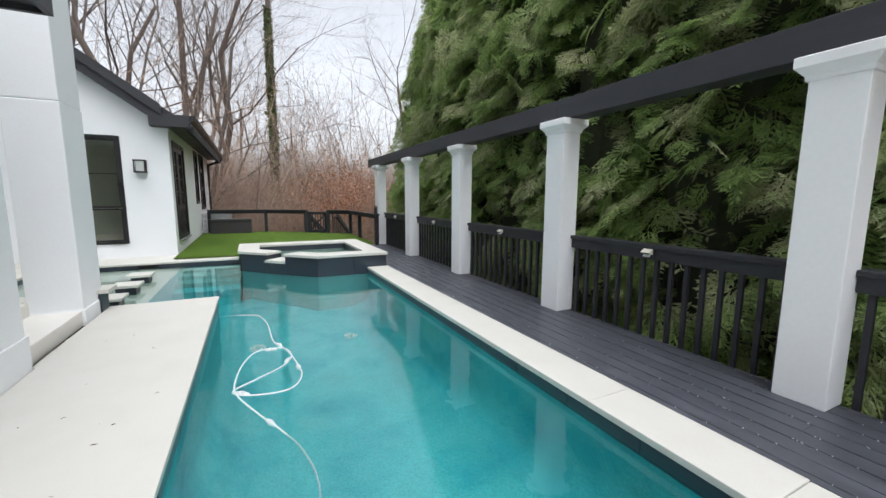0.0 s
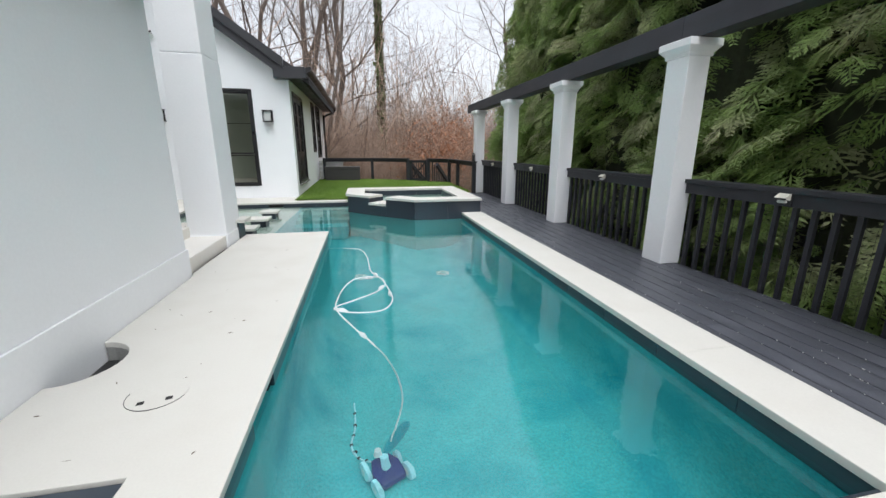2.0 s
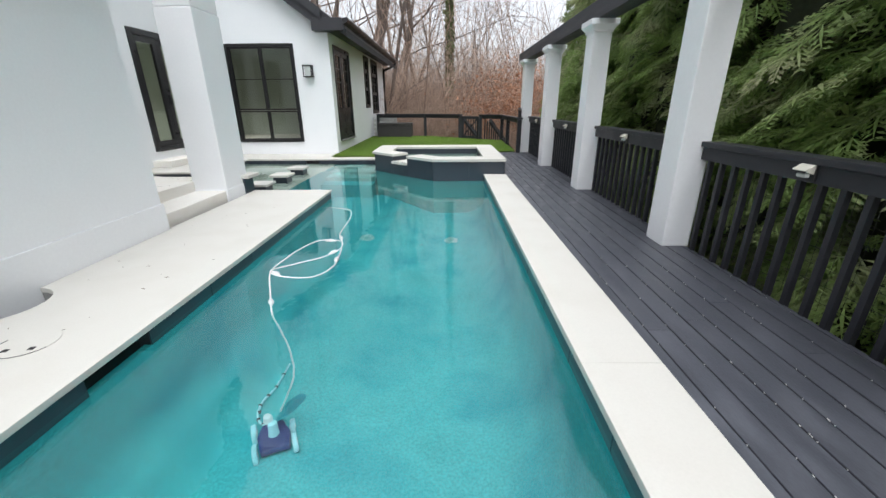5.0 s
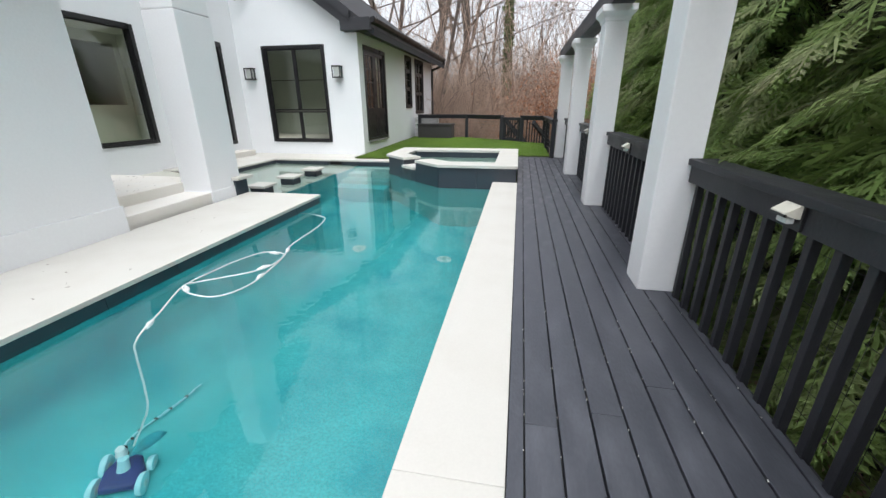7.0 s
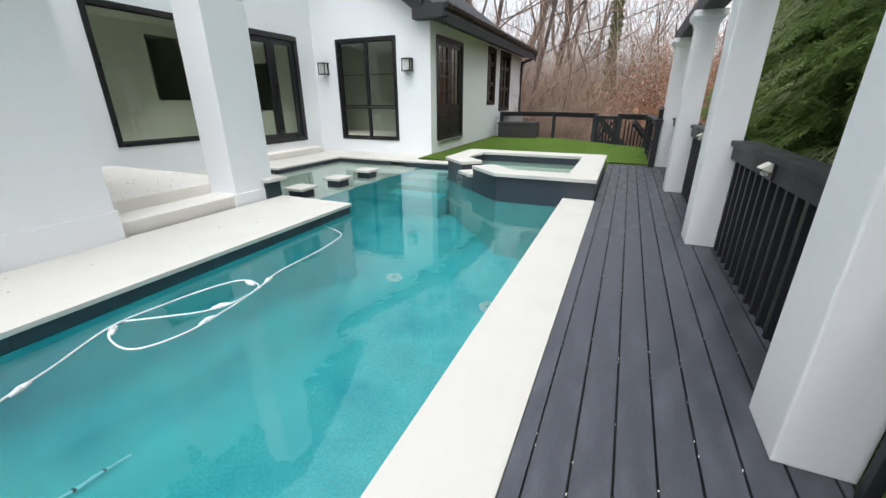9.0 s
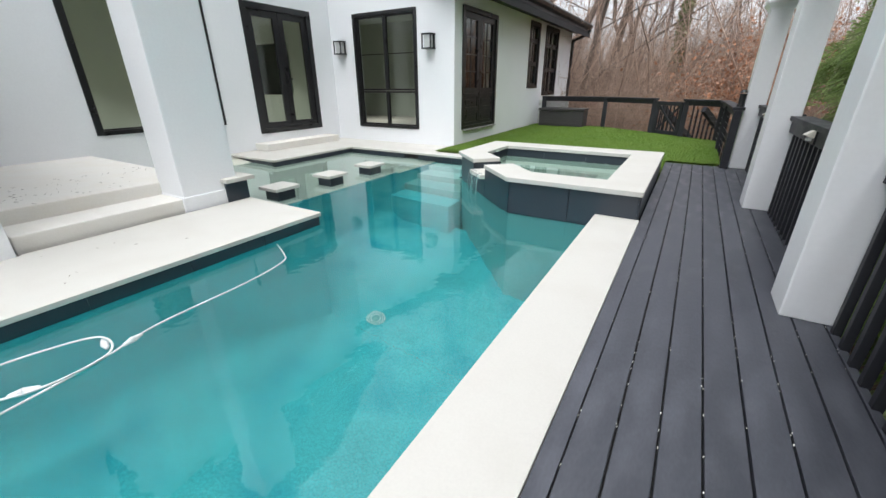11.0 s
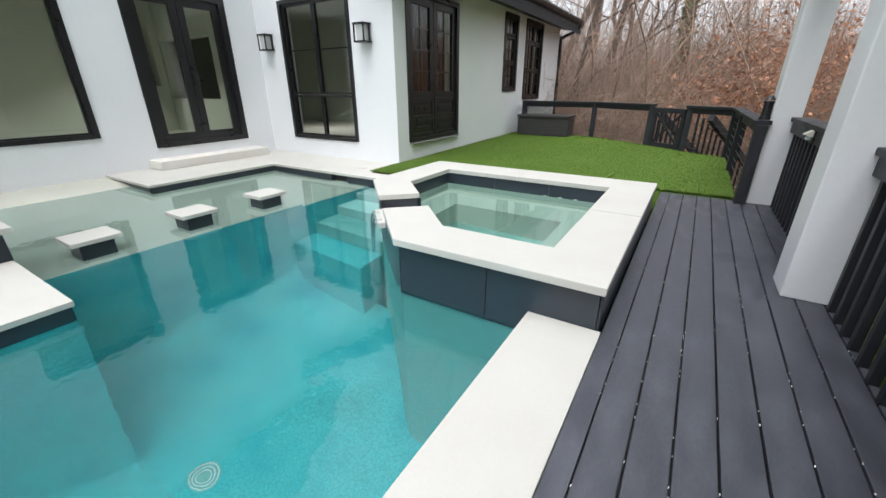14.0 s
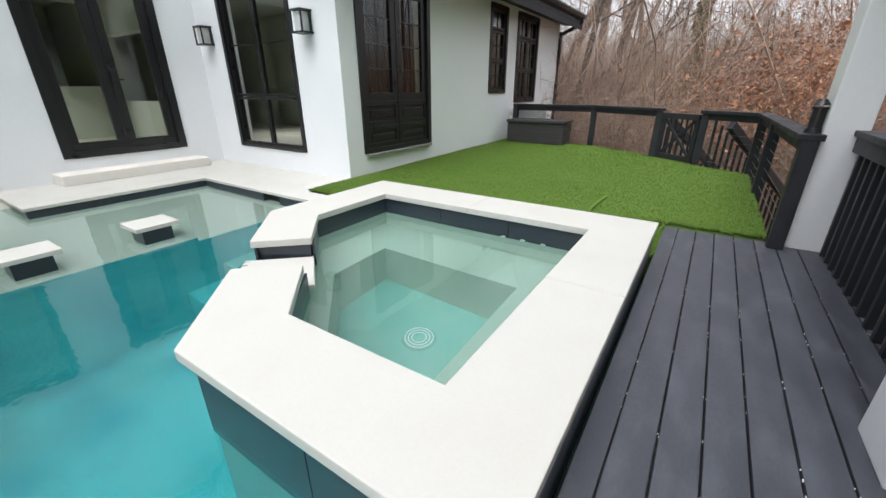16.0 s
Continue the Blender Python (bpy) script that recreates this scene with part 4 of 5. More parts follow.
def rail_bay(y0, y1):
    t = thing("deck_railing", "charcoal wooden railing bay with square balusters", "railing", "deck railings", (3.09, y0, 0))
    L_ = y1 - y0
    part("cap_rail", B(-0.015, 0.135, 0, L_, 0.795, 0.832, bevel=0.006), RAIL, t)
    part("fascia_board", B(0.005, 0.04, 0.002, L_ - 0.002, 0.70, 0.794, bevel=0.004), RAIL, t)
    part("rim_board", B(0.045, 0.085, 0.002, L_ - 0.002, -0.20, -0.04, bevel=0.004), RAIL, t)
    n = round(L_ / 0.13)
    me = None
    for i in range(n):
        y = (i + 0.5) * L_ / n
        if me is None:
            ob = part("baluster", B(0.030, 0.064, -0.017, 0.017, -0.16, 0.72, bevel=0.003), RAIL, t)
            me = ob.data
        else:
            ob = new("baluster", me)
            ob.parent = t
        ob.location = (0, y, 0)
    bm = bmesh.new()
    for k in range(7):
        cyl(bm, (0.066, 0.0, 0.10 + k * 0.09), (0.066, L_, 0.10 + k * 0.09), 0.0012, n=3, caps=False)
    for k in range(int(L_ / 0.06)):
        cyl(bm, (0.066, 0.03 + k * 0.06, 0.05), (0.066, 0.03 + k * 0.06, 0.72), 0.001, n=3, caps=False)
    part("wire_mesh", bm, BLACK, t, "thin dark wire mesh behind the balusters")
    return t


def solar_lamp(y):
    """A small wedge-shaped lamp screwed to the railing board; it faces -x."""
    t = thing("railing_lamp", "small ivory wedge-shaped lamp on the railing board", "lamp", "railing lamps", (3.095, y, 0.758))
    bm = bmesh.new()
    prof = [(0, 0.038), (-0.02, 0.038), (-0.062, 0.010), (-0.062, 0.002), (-0.02, -0.010), (0, -0.010)]
    a = [[bm.verts.new((x, s * 0.042, z)) for x, z in prof] for s in (-1, 1)]
    for i in range(6):
        bm.faces.new((a[0][i], a[0][(i + 1) % 6], a[1][(i + 1) % 6], a[1][i]))
    bm.faces.new(a[0]), bm.faces.new(a[1])
    part("hood", soften(bm, 0.003), SOLAR, t)
    part("back_plate", B(-0.012, 0, -0.050, 0.050, -0.052, 0.040, bevel=0.003), BLACK, t, "black back plate")
    part("front_frame", B(-0.064, -0.056, -0.044, 0.044, -0.004, 0.006, bevel=0.002), BLACK, t)
    part("lens", B(-0.045, -0.019, -0.028, 0.028, -0.03, -0.0105, bevel=0.004), LAMP_GLASS, t)
    return t


lamp0 = None
for a, b in zip(COL_Y, COL_Y[1:]):
    rail_bay(a + CD + 0.002, b - 0.002)
    y = (a + b + CD) / 2 + 0.055
    lamp0 = copy_thing(lamp0, pose(3.095, y, 0.758)) if lamp0 else solar_lamp(y)

# ---- fence, gate and stair at the end of the lawn ----
fence = thing("lawn_fence", "charcoal post and cable fence round the lawn", "fence")
POSTS = [(-1.25, 14.52), (0.40, 14.40), (1.60, 13.55), (2.22, 13.10), (2.84, 12.68), (2.86, 11.55), (2.87, 9.80)]
HT = 0.80


def beam_between(bm, a, b, w, z0, z1, up=0.0):
    d = Vector((b[0] - a[0], b[1] - a[1]))
    m = Matrix.Translation((a[0], a[1], 0)) @ Matrix.Rotation(math.atan2(d.y, d.x), 4, "Z")
    return box(bm, -up, d.length + up, -w / 2, w / 2, z0, z1, 0.004, m)


for x, y in POSTS:
    part("post", B(x - 0.047, x + 0.047, y - 0.047, y + 0.047, -0.3, HT - 0.042, bevel=0.004), RAIL, fence)
for i, (a, b) in enumerate(zip(POSTS, POSTS[1:])):
    if i != 2:
        part("top_rail", beam_between(bmesh.new(), a, b, 0.14, HT - 0.04, HT, 0.04), RAIL, fence)
        part("under_rail", beam_between(bmesh.new(), a, b, 0.04, HT - 0.125, HT - 0.041), RAIL, fence)
        for k in range(6):
            z = 0.12 + k * 0.095
            bm = bmesh.new()
            cyl(bm, (*a, z), (*b, z), 0.0024, n=5)
            part("cable", bm, CABLE, fence)
post_lamp = thing("post_lamp", "small round black lamp on the fence corner post", "lamp", at=(2.89, 9.93, HT))
for nm, r0_, r1_, za, zb in (("base", 0.05, 0.045, 0.0, 0.03), ("body", 0.038, 0.038, 0.03, 0.15), ("collar", 0.046, 0.046, 0.15, 0.165), ("cap", 0.05, 0.02, 0.175, 0.215)):
    bm = bmesh.new()
    cyl(bm, (0, 0, za), (0, 0, zb), r0_, r1_, 18)
    part(nm, bm, BLACK, post_lamp)
gate = thing("garden_gate", "charcoal wooden gate with cross braces, closed", "gate")
ga, gb = Vector(POSTS[2]), Vector(POSTS[3])
gd = (gb - ga)
gm = Matrix.Translation((ga.x, ga.y, 0)) @ Matrix.Rotation(math.atan2(gd.y, gd.x), 4, "Z")
GL = gd.length
part("top_bar", B(0.06, GL - 0.06, -0.04, 0.04, 0.66, 0.74, bevel=0.004, m=gm), RAIL, gate)
part("bottom_bar", B(0.06, GL - 0.06, -0.02, 0.02, 0.06, 0.14, bevel=0.004, m=gm), RAIL, gate)
for x in (0.06, GL - 0.13):
    part("stile", B(x, x + 0.07, -0.021, 0.021, 0.05, 0.70, bevel=0.004, m=gm), RAIL, gate)
for s in (1, -1):
    bm = bmesh.new()
    a, b = (0.13, 0.14), (GL - 0.13, 0.66)
    if s < 0:
        a, b = (0.13, 0.66), (GL - 0.13, 0.14)
    d = Vector((b[0] - a[0], b[1] - a[1]))
    box(bm, 0, d.length, -0.012, 0.012, -0.02, 0.02, 0.003, gm @ Matrix.Translation((a[0], 0.012 * s, a[1])) @ Matrix.Rotation(-math.atan2(d.y, d.x), 4, "Y"))
    part("brace", bm, RAIL, gate)
for k in range(5):
    x = 0.2 + k * (GL - 0.4) / 4
    part("picket", B(x - 0.012, x + 0.012, 0.03, 0.045, 0.08, 0.70, bevel=0.002, m=gm), RAIL, gate)
stair = thing("garden_stair", "dark wooden stair with a sloping balustrade beyond the gate", "stair")
sd = Vector((0.80, -0.10)).normalized()
sn = Vector((0.58, 0.81))
for k in range(9):
    p = (ga + gb) / 2 + sn * (0.2 + 0.27 * k)
    m = Matrix.Translation((p.x, p.y, -0.12 - 0.18 * k)) @ Matrix.Rotation(math.atan2(gd.y, gd.x), 4, "Z")
    part("tread", B(-0.5, 0.5, -0.14, 0.14, -0.02, 0.02, bevel=0.004, m=m), RAIL, stair)
for side in (-1, 1):
    s0 = (ga + gb) / 2 + gd.normalized() * 0.5 * side
    m = Matrix.Translation((s0.x, s0.y, 0)) @ Matrix.Rotation(math.atan2(sn.y, sn.x), 4, "Z") @ Matrix.Rotation(math.atan2(0.18, 0.27), 4, "Y")
    part("hand_rail", B(0, 3.0, -0.045, 0.045, 0.66, 0.78, bevel=0.004, m=m), RAIL, stair)
    part("stringer", B(-0.1, 3.1, -0.02, 0.02, -0.22, 0.02, bevel=0.004, m=m), RAIL, stair)
    for k in range(18):
        q = s0 + sn * (0.08 + 0.145 * k)
        z = -0.18 / 0.27 * (0.08 + 0.145 * k)
        part("baluster", B(q.x - 0.018, q.x + 0.018, q.y - 0.018, q.y + 0.018, z - 0.05, z + 0.75, bevel=0.003), RAIL, stair)

# white brick return and the storage box
brick_wall = setting("brick_return", B(-1.44, -0.62, 14.62, 14.70, -0.3, 0.70), shade("pale_mortar", (0.62, 0.62, 0.6), 0.9, 0.06, 8, 60, 0.2), "low white painted brick return behind the storage box", "wall")
bme = None
for r in range(13):
    for c in range(4):
        x0 = -1.44 + (c * 0.215 if r % 2 == 0 else c * 0.215 - 0.1075)
        if x0 < -1.45 or x0 + 0.205 > -0.62:
            continue
        if bme is None:
            ob = link("brick", B(0, 0.205, -0.008, 0.0, 0, 0.065, bevel=0.004), BRICK)
            bme = ob.data
        else:
            ob = new("brick", bme)
        ob.location = (x0, 14.62, -0.27 + r * 0.075)
        ob.parent = brick_wall


def storage_box(x, y, z):
    t = thing("storage_box", "charcoal wicker-look resin storage box with a closed lid on the turf", "storage box", at=(x, y, z))
    part("body", B(0, 1.16, 0, 0.52, 0.0, 0.40, bevel=0.012), RESIN, t)
    for k in range(5):
        part("slat", B(0.03, 1.13, -0.006, 0.004, 0.035 + k * 0.073, 0.098 + k * 0.073, bevel=0.004), RESIN, t)
    part("lid", B(-0.02, 1.18, -0.03, 0.54, 0.405, 0.46, bevel=0.014), RESIN, t, "slightly domed charcoal lid")
    part("handle", B(0.50, 0.66, -0.04, -0.028, 0.37, 0.40, bevel=0.004), BLACK, t)
    for x_ in (0.0, 1.13):
        part("corner_post", B(x_, x_ + 0.03, -0.008, 0.005, 0, 0.40, bevel=0.003), RESIN, t)
    return t


storage_box(-1.20, 14.02, 0.055)

# ---- pool hose and cleaner ----
hose = thing("pool_hose", "white floating cleaner hose looped on the water", "hose")
HP = [(-0.43, 4.98, -0.22), (-0.30, 4.90, -0.12), (-0.10, 4.80, -0.097), (0.01, 4.70, -0.097), (0.08, 4.36, -0.097), (0.11, 3.82, -0.097), (0.20, 3.55, -0.097), (0.25, 3.28, -0.097), (0.27, 2.98, -0.097),
      (0.17, 2.78, -0.097), (-0.06, 2.79, -0.097), (-0.19, 2.90, -0.097), (-0.03, 3.04, -0.095), (0.15, 3.19, -0.092), (0.23, 3.36, -0.088), (0.18, 3.58, -0.092), (-0.02, 3.61, -0.097), (-0.12, 3.42, -0.097), (-0.17, 3.15, -0.097), (-0.17, 2.86, -0.09),
      (-0.04, 2.54, -0.099), (0.10, 2.24, -0.10), (0.17, 2.16, -0.20), (0.24, 2.10, -0.45), (0.25, 2.06, -0.70), (0.17, 2.00, -1.0)]
part("hose_line", tube(HP, 0.0055, 8, 8), HOSE, hose, smooth=True)


def float_at(a, b):
    a, b = Vector(a), Vector(b)
    d = (b - a).normalized()
    c = (a + b) / 2
    bm = bmesh.new()
    for s in (-1, 1):
        cyl(bm, c + d * 0.0, c + d * (0.05 * s), 0.019, 0.009, 12)
    part("float", bm, HOSE, hose, "white plastic float", smooth=True)


for i in (5, 7, 10, 13, 15, 20):
    float_at(HP[i], HP[i + 1])


def cleaner(x, y, z, turn):
    t = thing("pool_cleaner", "navy and pale blue wheeled pool cleaner with a teal bag", "pool cleaner", at=(x, y, z))
    t.rotation_euler = (0, 0, turn)
    bm = bmesh.new()
    prism(bm, [(-0.11, -0.13), (0.11, -0.13), (0.13, 0.02), (0.08, 0.14), (-0.08, 0.14), (-0.13, 0.02)], 0.05, 0.13)
    part("body", soften(bm, 0.02), NAVY, t)
    for wx, wy, r in ((-0.15, -0.10, 0.085), (0.15, -0.10, 0.085), (-0.15, 0.10, 0.085), (0.15, 0.08, 0.06)):
        bm = bmesh.new()
        cyl(bm, (wx - 0.02, wy, r), (wx + 0.02, wy, r), r, n=24)
        w = part("wheel", soften(bm, 0.008), PALE_BLUE, t, "pale blue wheel")
        bm = bmesh.new()
        cyl(bm, (wx - 0.024, wy, r), (wx + 0.024, wy, r), r * 0.35, n=16)
        part("hub", bm, HOSE, w)
    bm = bmesh.new()
    cyl(bm, (0, 0.02, 0.12), (0, 0.05, 0.24), 0.045, 0.035, 14)
    part("neck", bm, PALE_BLUE, t)
    bm = bmesh.new()
    cyl(bm, (-0.03, 0.10, 0.22), (-0.03, 0.10, 0.30), 0.04, 0.03, 12)
    part("float_head", soften(bm, 0.01), HOSE, t)
    bm = bmesh.new()
    bmesh.ops.create_uvsphere(bm, u_segments=14, v_segments=10, radius=1.0)
    for v in bm.verts:
        k = 1 + 0.15 * noise.noise(v.co * 2)
        v.co = Vector((v.co.x * (0.045 + 0.03 * v.co.z) * k, v.co.y * 0.05 * k, v.co.z * 0.19 * k))
        v.co = Matrix.Rotation(0.75, 3, "Y") @ v.co + Vector((0.15, 0.10, 0.33))
    part("bag", bm, BAG, t, "teal mesh debris bag", smooth=True)
    tail = [(-0.04, 0.14, 0.06), (-0.12, 0.30, 0.0), (-0.10, 0.50, -0.06), (0.05, 0.75, -0.14), (0.20, 1.10, -0.24)]
    sw = part("sweep_hose", tube(tail, 0.010, 7, 5), PALE_BLUE, t, "thin sweep hose with dark rings")
    for k in range(8):
        u = k / 8 * (len(tail) - 1)
        i = int(u)
        p = Vector(tail[i]).lerp(Vector(tail[i + 1]), u - i)
        bm = bmesh.new()
        cyl(bm, p - Vector((0, 0.008, 0)), p + Vector((0, 0.008, 0)), 0.017, n=10)
        part("ring", bm, BLACK, sw)
    return t


cleaner(0.14, 1.93, deep_at(1.93) + 0.005, 0.45).scale = (0.72, 0.72, 0.72)

# ---- vegetation ----
def mesh_from(name, verts, faces, material):
    me = bpy.data.meshes.new(name)
    me.from_pydata(verts, [], faces)
    me.materials.append(material)
    return me


def spray(rng):
    """A flat drooping fan of scale leaves, as triangles in its own frame: +x out, z up."""
    V, Fc = [], []
    L_ = 1.0
    n = 6
    def blade(p, d, length, width):
        k = len(V)
        q = np.array([-d[1], d[0], 0]) * width
        p = np.array(p)
        d = np.array(d)
        m = p + d * length * 0.45
        V.extend([tuple(p), tuple(m + q), tuple(p + d * length + np.array([0, 0, -0.12 * length])), tuple(m - q)])
        Fc.append((k, k + 1, k + 2, k + 3))
    blade((0, 0, 0), (1, 0, 0), L_, 0.035)
    for i in range(1, n):
        u = i / n
        droop = -0.22 * u * u
        ln = (0.52 * (1 - u) + 0.12) * (0.8 + 0.4 * rng.random())
        for s in (-1, 1):
            a = radians(rng.uniform(34, 50)) * s
            d = np.array([math.cos(a), math.sin(a), 0])
            blade((u, 0, droop), d, ln, 0.042)
            if ln > 0.3:
                for w, s2 in ((0.38, 1), (0.5, -1), (0.68, 1)):
                    p = np.array((u, 0, droop)) + d * ln * w
                    a2 = a + s2 * 0.7
                    blade(p, (math.cos(a2), math.sin(a2), 0), ln * 0.38 * (1.2 - w), 0.03)
    return np.array(V), Fc


SPRAYS = [spray(np.random.default_rng(k)) for k in range(5)]


def crown(name, seed, height, radius, boughs, per=13, size=1.0):
    """A tall conical evergreen crown: flat drooping boughs in layers, each a fan of sprays, fullest towards the deck."""
    r = np.random.default_rng(seed)
    verts, faces, at = [], [], 0
    for i in range(boughs):
        z = 0.2 + r.random() ** 0.9 * (height - 0.3)
        prof = radius * (1 - (z / height) ** 2.2) ** 0.75 + 0.12
        a = (r.uniform(-1.75, 1.75) if i % 6 else r.uniform(1.75, 4.53)) + math.pi
        lump = 1 + 0.26 * noise.noise((math.cos(a) * 1.6, math.sin(a) * 1.6 + seed, z * 0.75)) + r.normal(0, 0.05)
        tip = np.array([math.cos(a) * prof * lump, math.sin(a) * prof * lump, z])
        yaw = a + r.normal(0, 0.4)
        reach = r.uniform(0.5, 0.95) * size
        dip, roll = r.normal(0.42 + 0.07 * max(z - 2, 0), 0.22), r.normal(0, 0.35)
        plane = Matrix.Rotation(yaw, 3, "Z") @ Matrix.Rotation(dip, 3, "Y") @ Matrix.Rotation(roll, 3, "X")
        out = np.array(plane @ Vector((1, 0, 0)))
        for k in range(per):
            u = (k + 0.5 + r.uniform(-0.3, 0.3)) / per
            side = (-1 if k % 2 else 1) * (1.0 - 0.85 * u ** 1.5) if k < per - 1 else 0.0
            P = tip - out * reach * (1 - u) + r.normal(0, 0.012, 3) - np.array((0, 0, 0.12 * u * u))
            s = (0.44 - 0.20 * u) * r.uniform(0.8, 1.15) * size
            m = np.array(plane @ Matrix.Rotation(side + r.normal(0, 0.1), 3, "Z") @ Matrix.Rotation(r.normal(0.15, 0.12), 3, "Y") @ Matrix.Rotation(r.normal(0, 0.15), 3, "X"))
            V, F_ = SPRAYS[r.integers(5)]
            verts.append((V * s) @ m.T + P)
            faces += [tuple(q + at for q in f) for f in F_]
            at += len(V)
    return mesh_from(name, np.concatenate(verts).tolist(), faces, CYPRESS)


# Solid core of the crown; the shade between the boughs is in its colour.
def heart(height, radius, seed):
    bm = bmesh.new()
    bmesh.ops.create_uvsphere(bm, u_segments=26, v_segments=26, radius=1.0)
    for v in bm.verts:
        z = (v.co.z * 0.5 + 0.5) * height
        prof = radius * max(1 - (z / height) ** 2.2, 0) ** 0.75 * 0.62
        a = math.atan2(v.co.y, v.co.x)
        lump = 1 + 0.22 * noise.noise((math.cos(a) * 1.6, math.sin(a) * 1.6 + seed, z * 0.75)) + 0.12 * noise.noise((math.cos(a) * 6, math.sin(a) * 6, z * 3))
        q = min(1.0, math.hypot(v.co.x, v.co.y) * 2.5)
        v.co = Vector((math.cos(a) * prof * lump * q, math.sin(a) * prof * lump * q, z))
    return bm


def cypress(seed, height, radius, count, size=1.0):
    t = thing("cypress_tree", "tall dense green cypress with drooping flat sprays behind the railing", "tree", "cypress hedge")
    bm = bmesh.new()
    cyl(bm, (0, 0, -0.3), (0, 0, height * 0.9), 0.16, 0.03, 9)
    part("trunk", bm, BARK, t)
    part("inner_shade", heart(height, radius, seed), CYPRESS_SHADE, t, "solid core coloured for the inner twigs and their shade")
    ob = new("crown", crown("crown", seed, height, radius, count, size=size))
    ob.parent = t
    return t


variants = [cypress(11, 9.4, 1.75, 330), cypress(23, 8.8, 1.65, 330), cypress(41, 9.3, 1.6, 210, 1.25)]
spots = [(-2.8, 5.55, 1.0), (-0.9, 5.35, 1.03), (0.9, 5.45, 0.97), (2.6, 5.35, 1.04), (4.3, 5.5, 1.0), (6.0, 5.35, 1.05), (7.7, 5.5, 1.0), (9.4, 5.45, 1.02), (11.2, 5.6, 0.98), (13.0, 5.9, 0.93)]
placed = set()
for i, (y, x, s) in enumerate(spots):
    k = 2 if y > 8.5 or y < -1.5 else i % 2
    m = pose(x, y, -1.5, 0, 0, (-18, 10, 4, -9, 15)[i % 5])
    c = copy_thing(variants[k], m) if k in placed else variants[k]
    placed.add(k)
    c.matrix_basis = m
    c.scale = (s, s, s)
low_v, low_f, low_n = [], [], 0
r = np.random.default_rng(77)
for k in range(1300):
    V, F_ = SPRAYS[r.integers(5)]
    s = r.uniform(0.18, 0.36)
    y = r.uniform(-2.5, 12.0)
    P = np.array([r.uniform(3.8, 4.8), y, r.uniform(-0.9, 1.7)])
    m = np.array(Matrix.Rotation(math.pi + r.normal(0, 0.8), 3, "Z") @ Matrix.Rotation(r.normal(0.3, 0.4), 3, "Y") @ Matrix.Rotation(r.normal(0, 0.6), 3, "X"))
    low_v.append((V * s) @ m.T + P)
    low_f += [tuple(q + low_n for q in f) for f in F_]
    low_n += len(V)
tagged(new("hedge_undergrowth", mesh_from("hedge_undergrowth", np.concatenate(low_v).tolist(), low_f, CYPRESS)), "loose green sprays crowding behind the railing", "foliage", "", "stuff")


def limb(V, F_, a, b, r0, r1, n):
    a, b = np.array(a), np.array(b)
    d = b - a
    ln = np.linalg.norm(d)
    if ln < 1e-6:
        return
    d = d / ln
    u = np.cross(d, (0.31, 0.95, 0.1))
    u /= np.linalg.norm(u)
    w = np.cross(d, u)
    k = len(V)
    for p, r_ in ((a, r0), (b, r1)):
        for i in range(n):
            t = math.tau * i / n
            V.append(tuple(p + (u * math.cos(t) + w * math.sin(t)) * r_))
    for i in range(n):
        F_.append((k + i, k + (i + 1) % n, k + n + (i + 1) % n, k + n + i))


def bare_tree(seed, height, r0, fork=0.45, sway=0.09):
    r = np.random.default_rng(seed)
    TV, TF, BV, BF = [], [], [], []
    def grow(p, d, length, rad, depth):
        segs = 4 if depth < 2 else 3
        V, F_ = (TV, TF) if depth == 0 else (BV, BF)
        n = 9 if depth == 0 else 6 if depth == 1 else 4 if depth == 2 else 3
        for s in range(segs):
            d2 = d + r.normal(0, sway if depth == 0 else 0.12 + 0.05 * depth, 3) + np.array([0, 0, 0.05])
            d2 /= np.linalg.norm(d2)
            q = p + d2 * length / segs
            ra = rad * (1 - 0.55 * s / segs)
            rb = rad * (1 - 0.55 * (s + 1) / segs)
            limb(V, F_, p, q, ra * (1 if depth == 0 else 0.8), rb * (1 if depth == 0 else 0.8), n)
            frac = (s + 1) / segs
            if depth < 4 and (depth > 0 or frac > fork):
                kids = (2 if depth == 0 else 1 + (r.random() < 0.75)) if depth < 3 else 3
                for _ in range(kids):
                    side = r.normal(0, 1, 3)
                    side -= d2 * side.dot(d2)
                    side /= np.linalg.norm(side)
                    dd = d2 * r.uniform(0.5, 0.9) + side * r.uniform(0.5, 0.9) + np.array([0, 0, 0.15])
                    dd /= np.linalg.norm(dd)
                    grow(q, dd, length * r.uniform(0.42, 0.66), rb * r.uniform(0.34, 0.58), depth + 1)
            p, d = q, d2
    grow(np.array([0, 0, -0.4]), np.array([r.normal(0, 0.6 * sway), r.normal(0, 0.6 * sway), 1.0]), height, r0, 0)
    t = thing("bare_tree", "tall leafless tree with grey-brown bark and fine branches", "tree", "bare trees")
    for nm, V, F_ in (("trunk", TV, TF), ("crown", BV, BF)):
        ob = new(nm, mesh_from(nm, V, F_, BARK))
        ob.parent = t
    return t


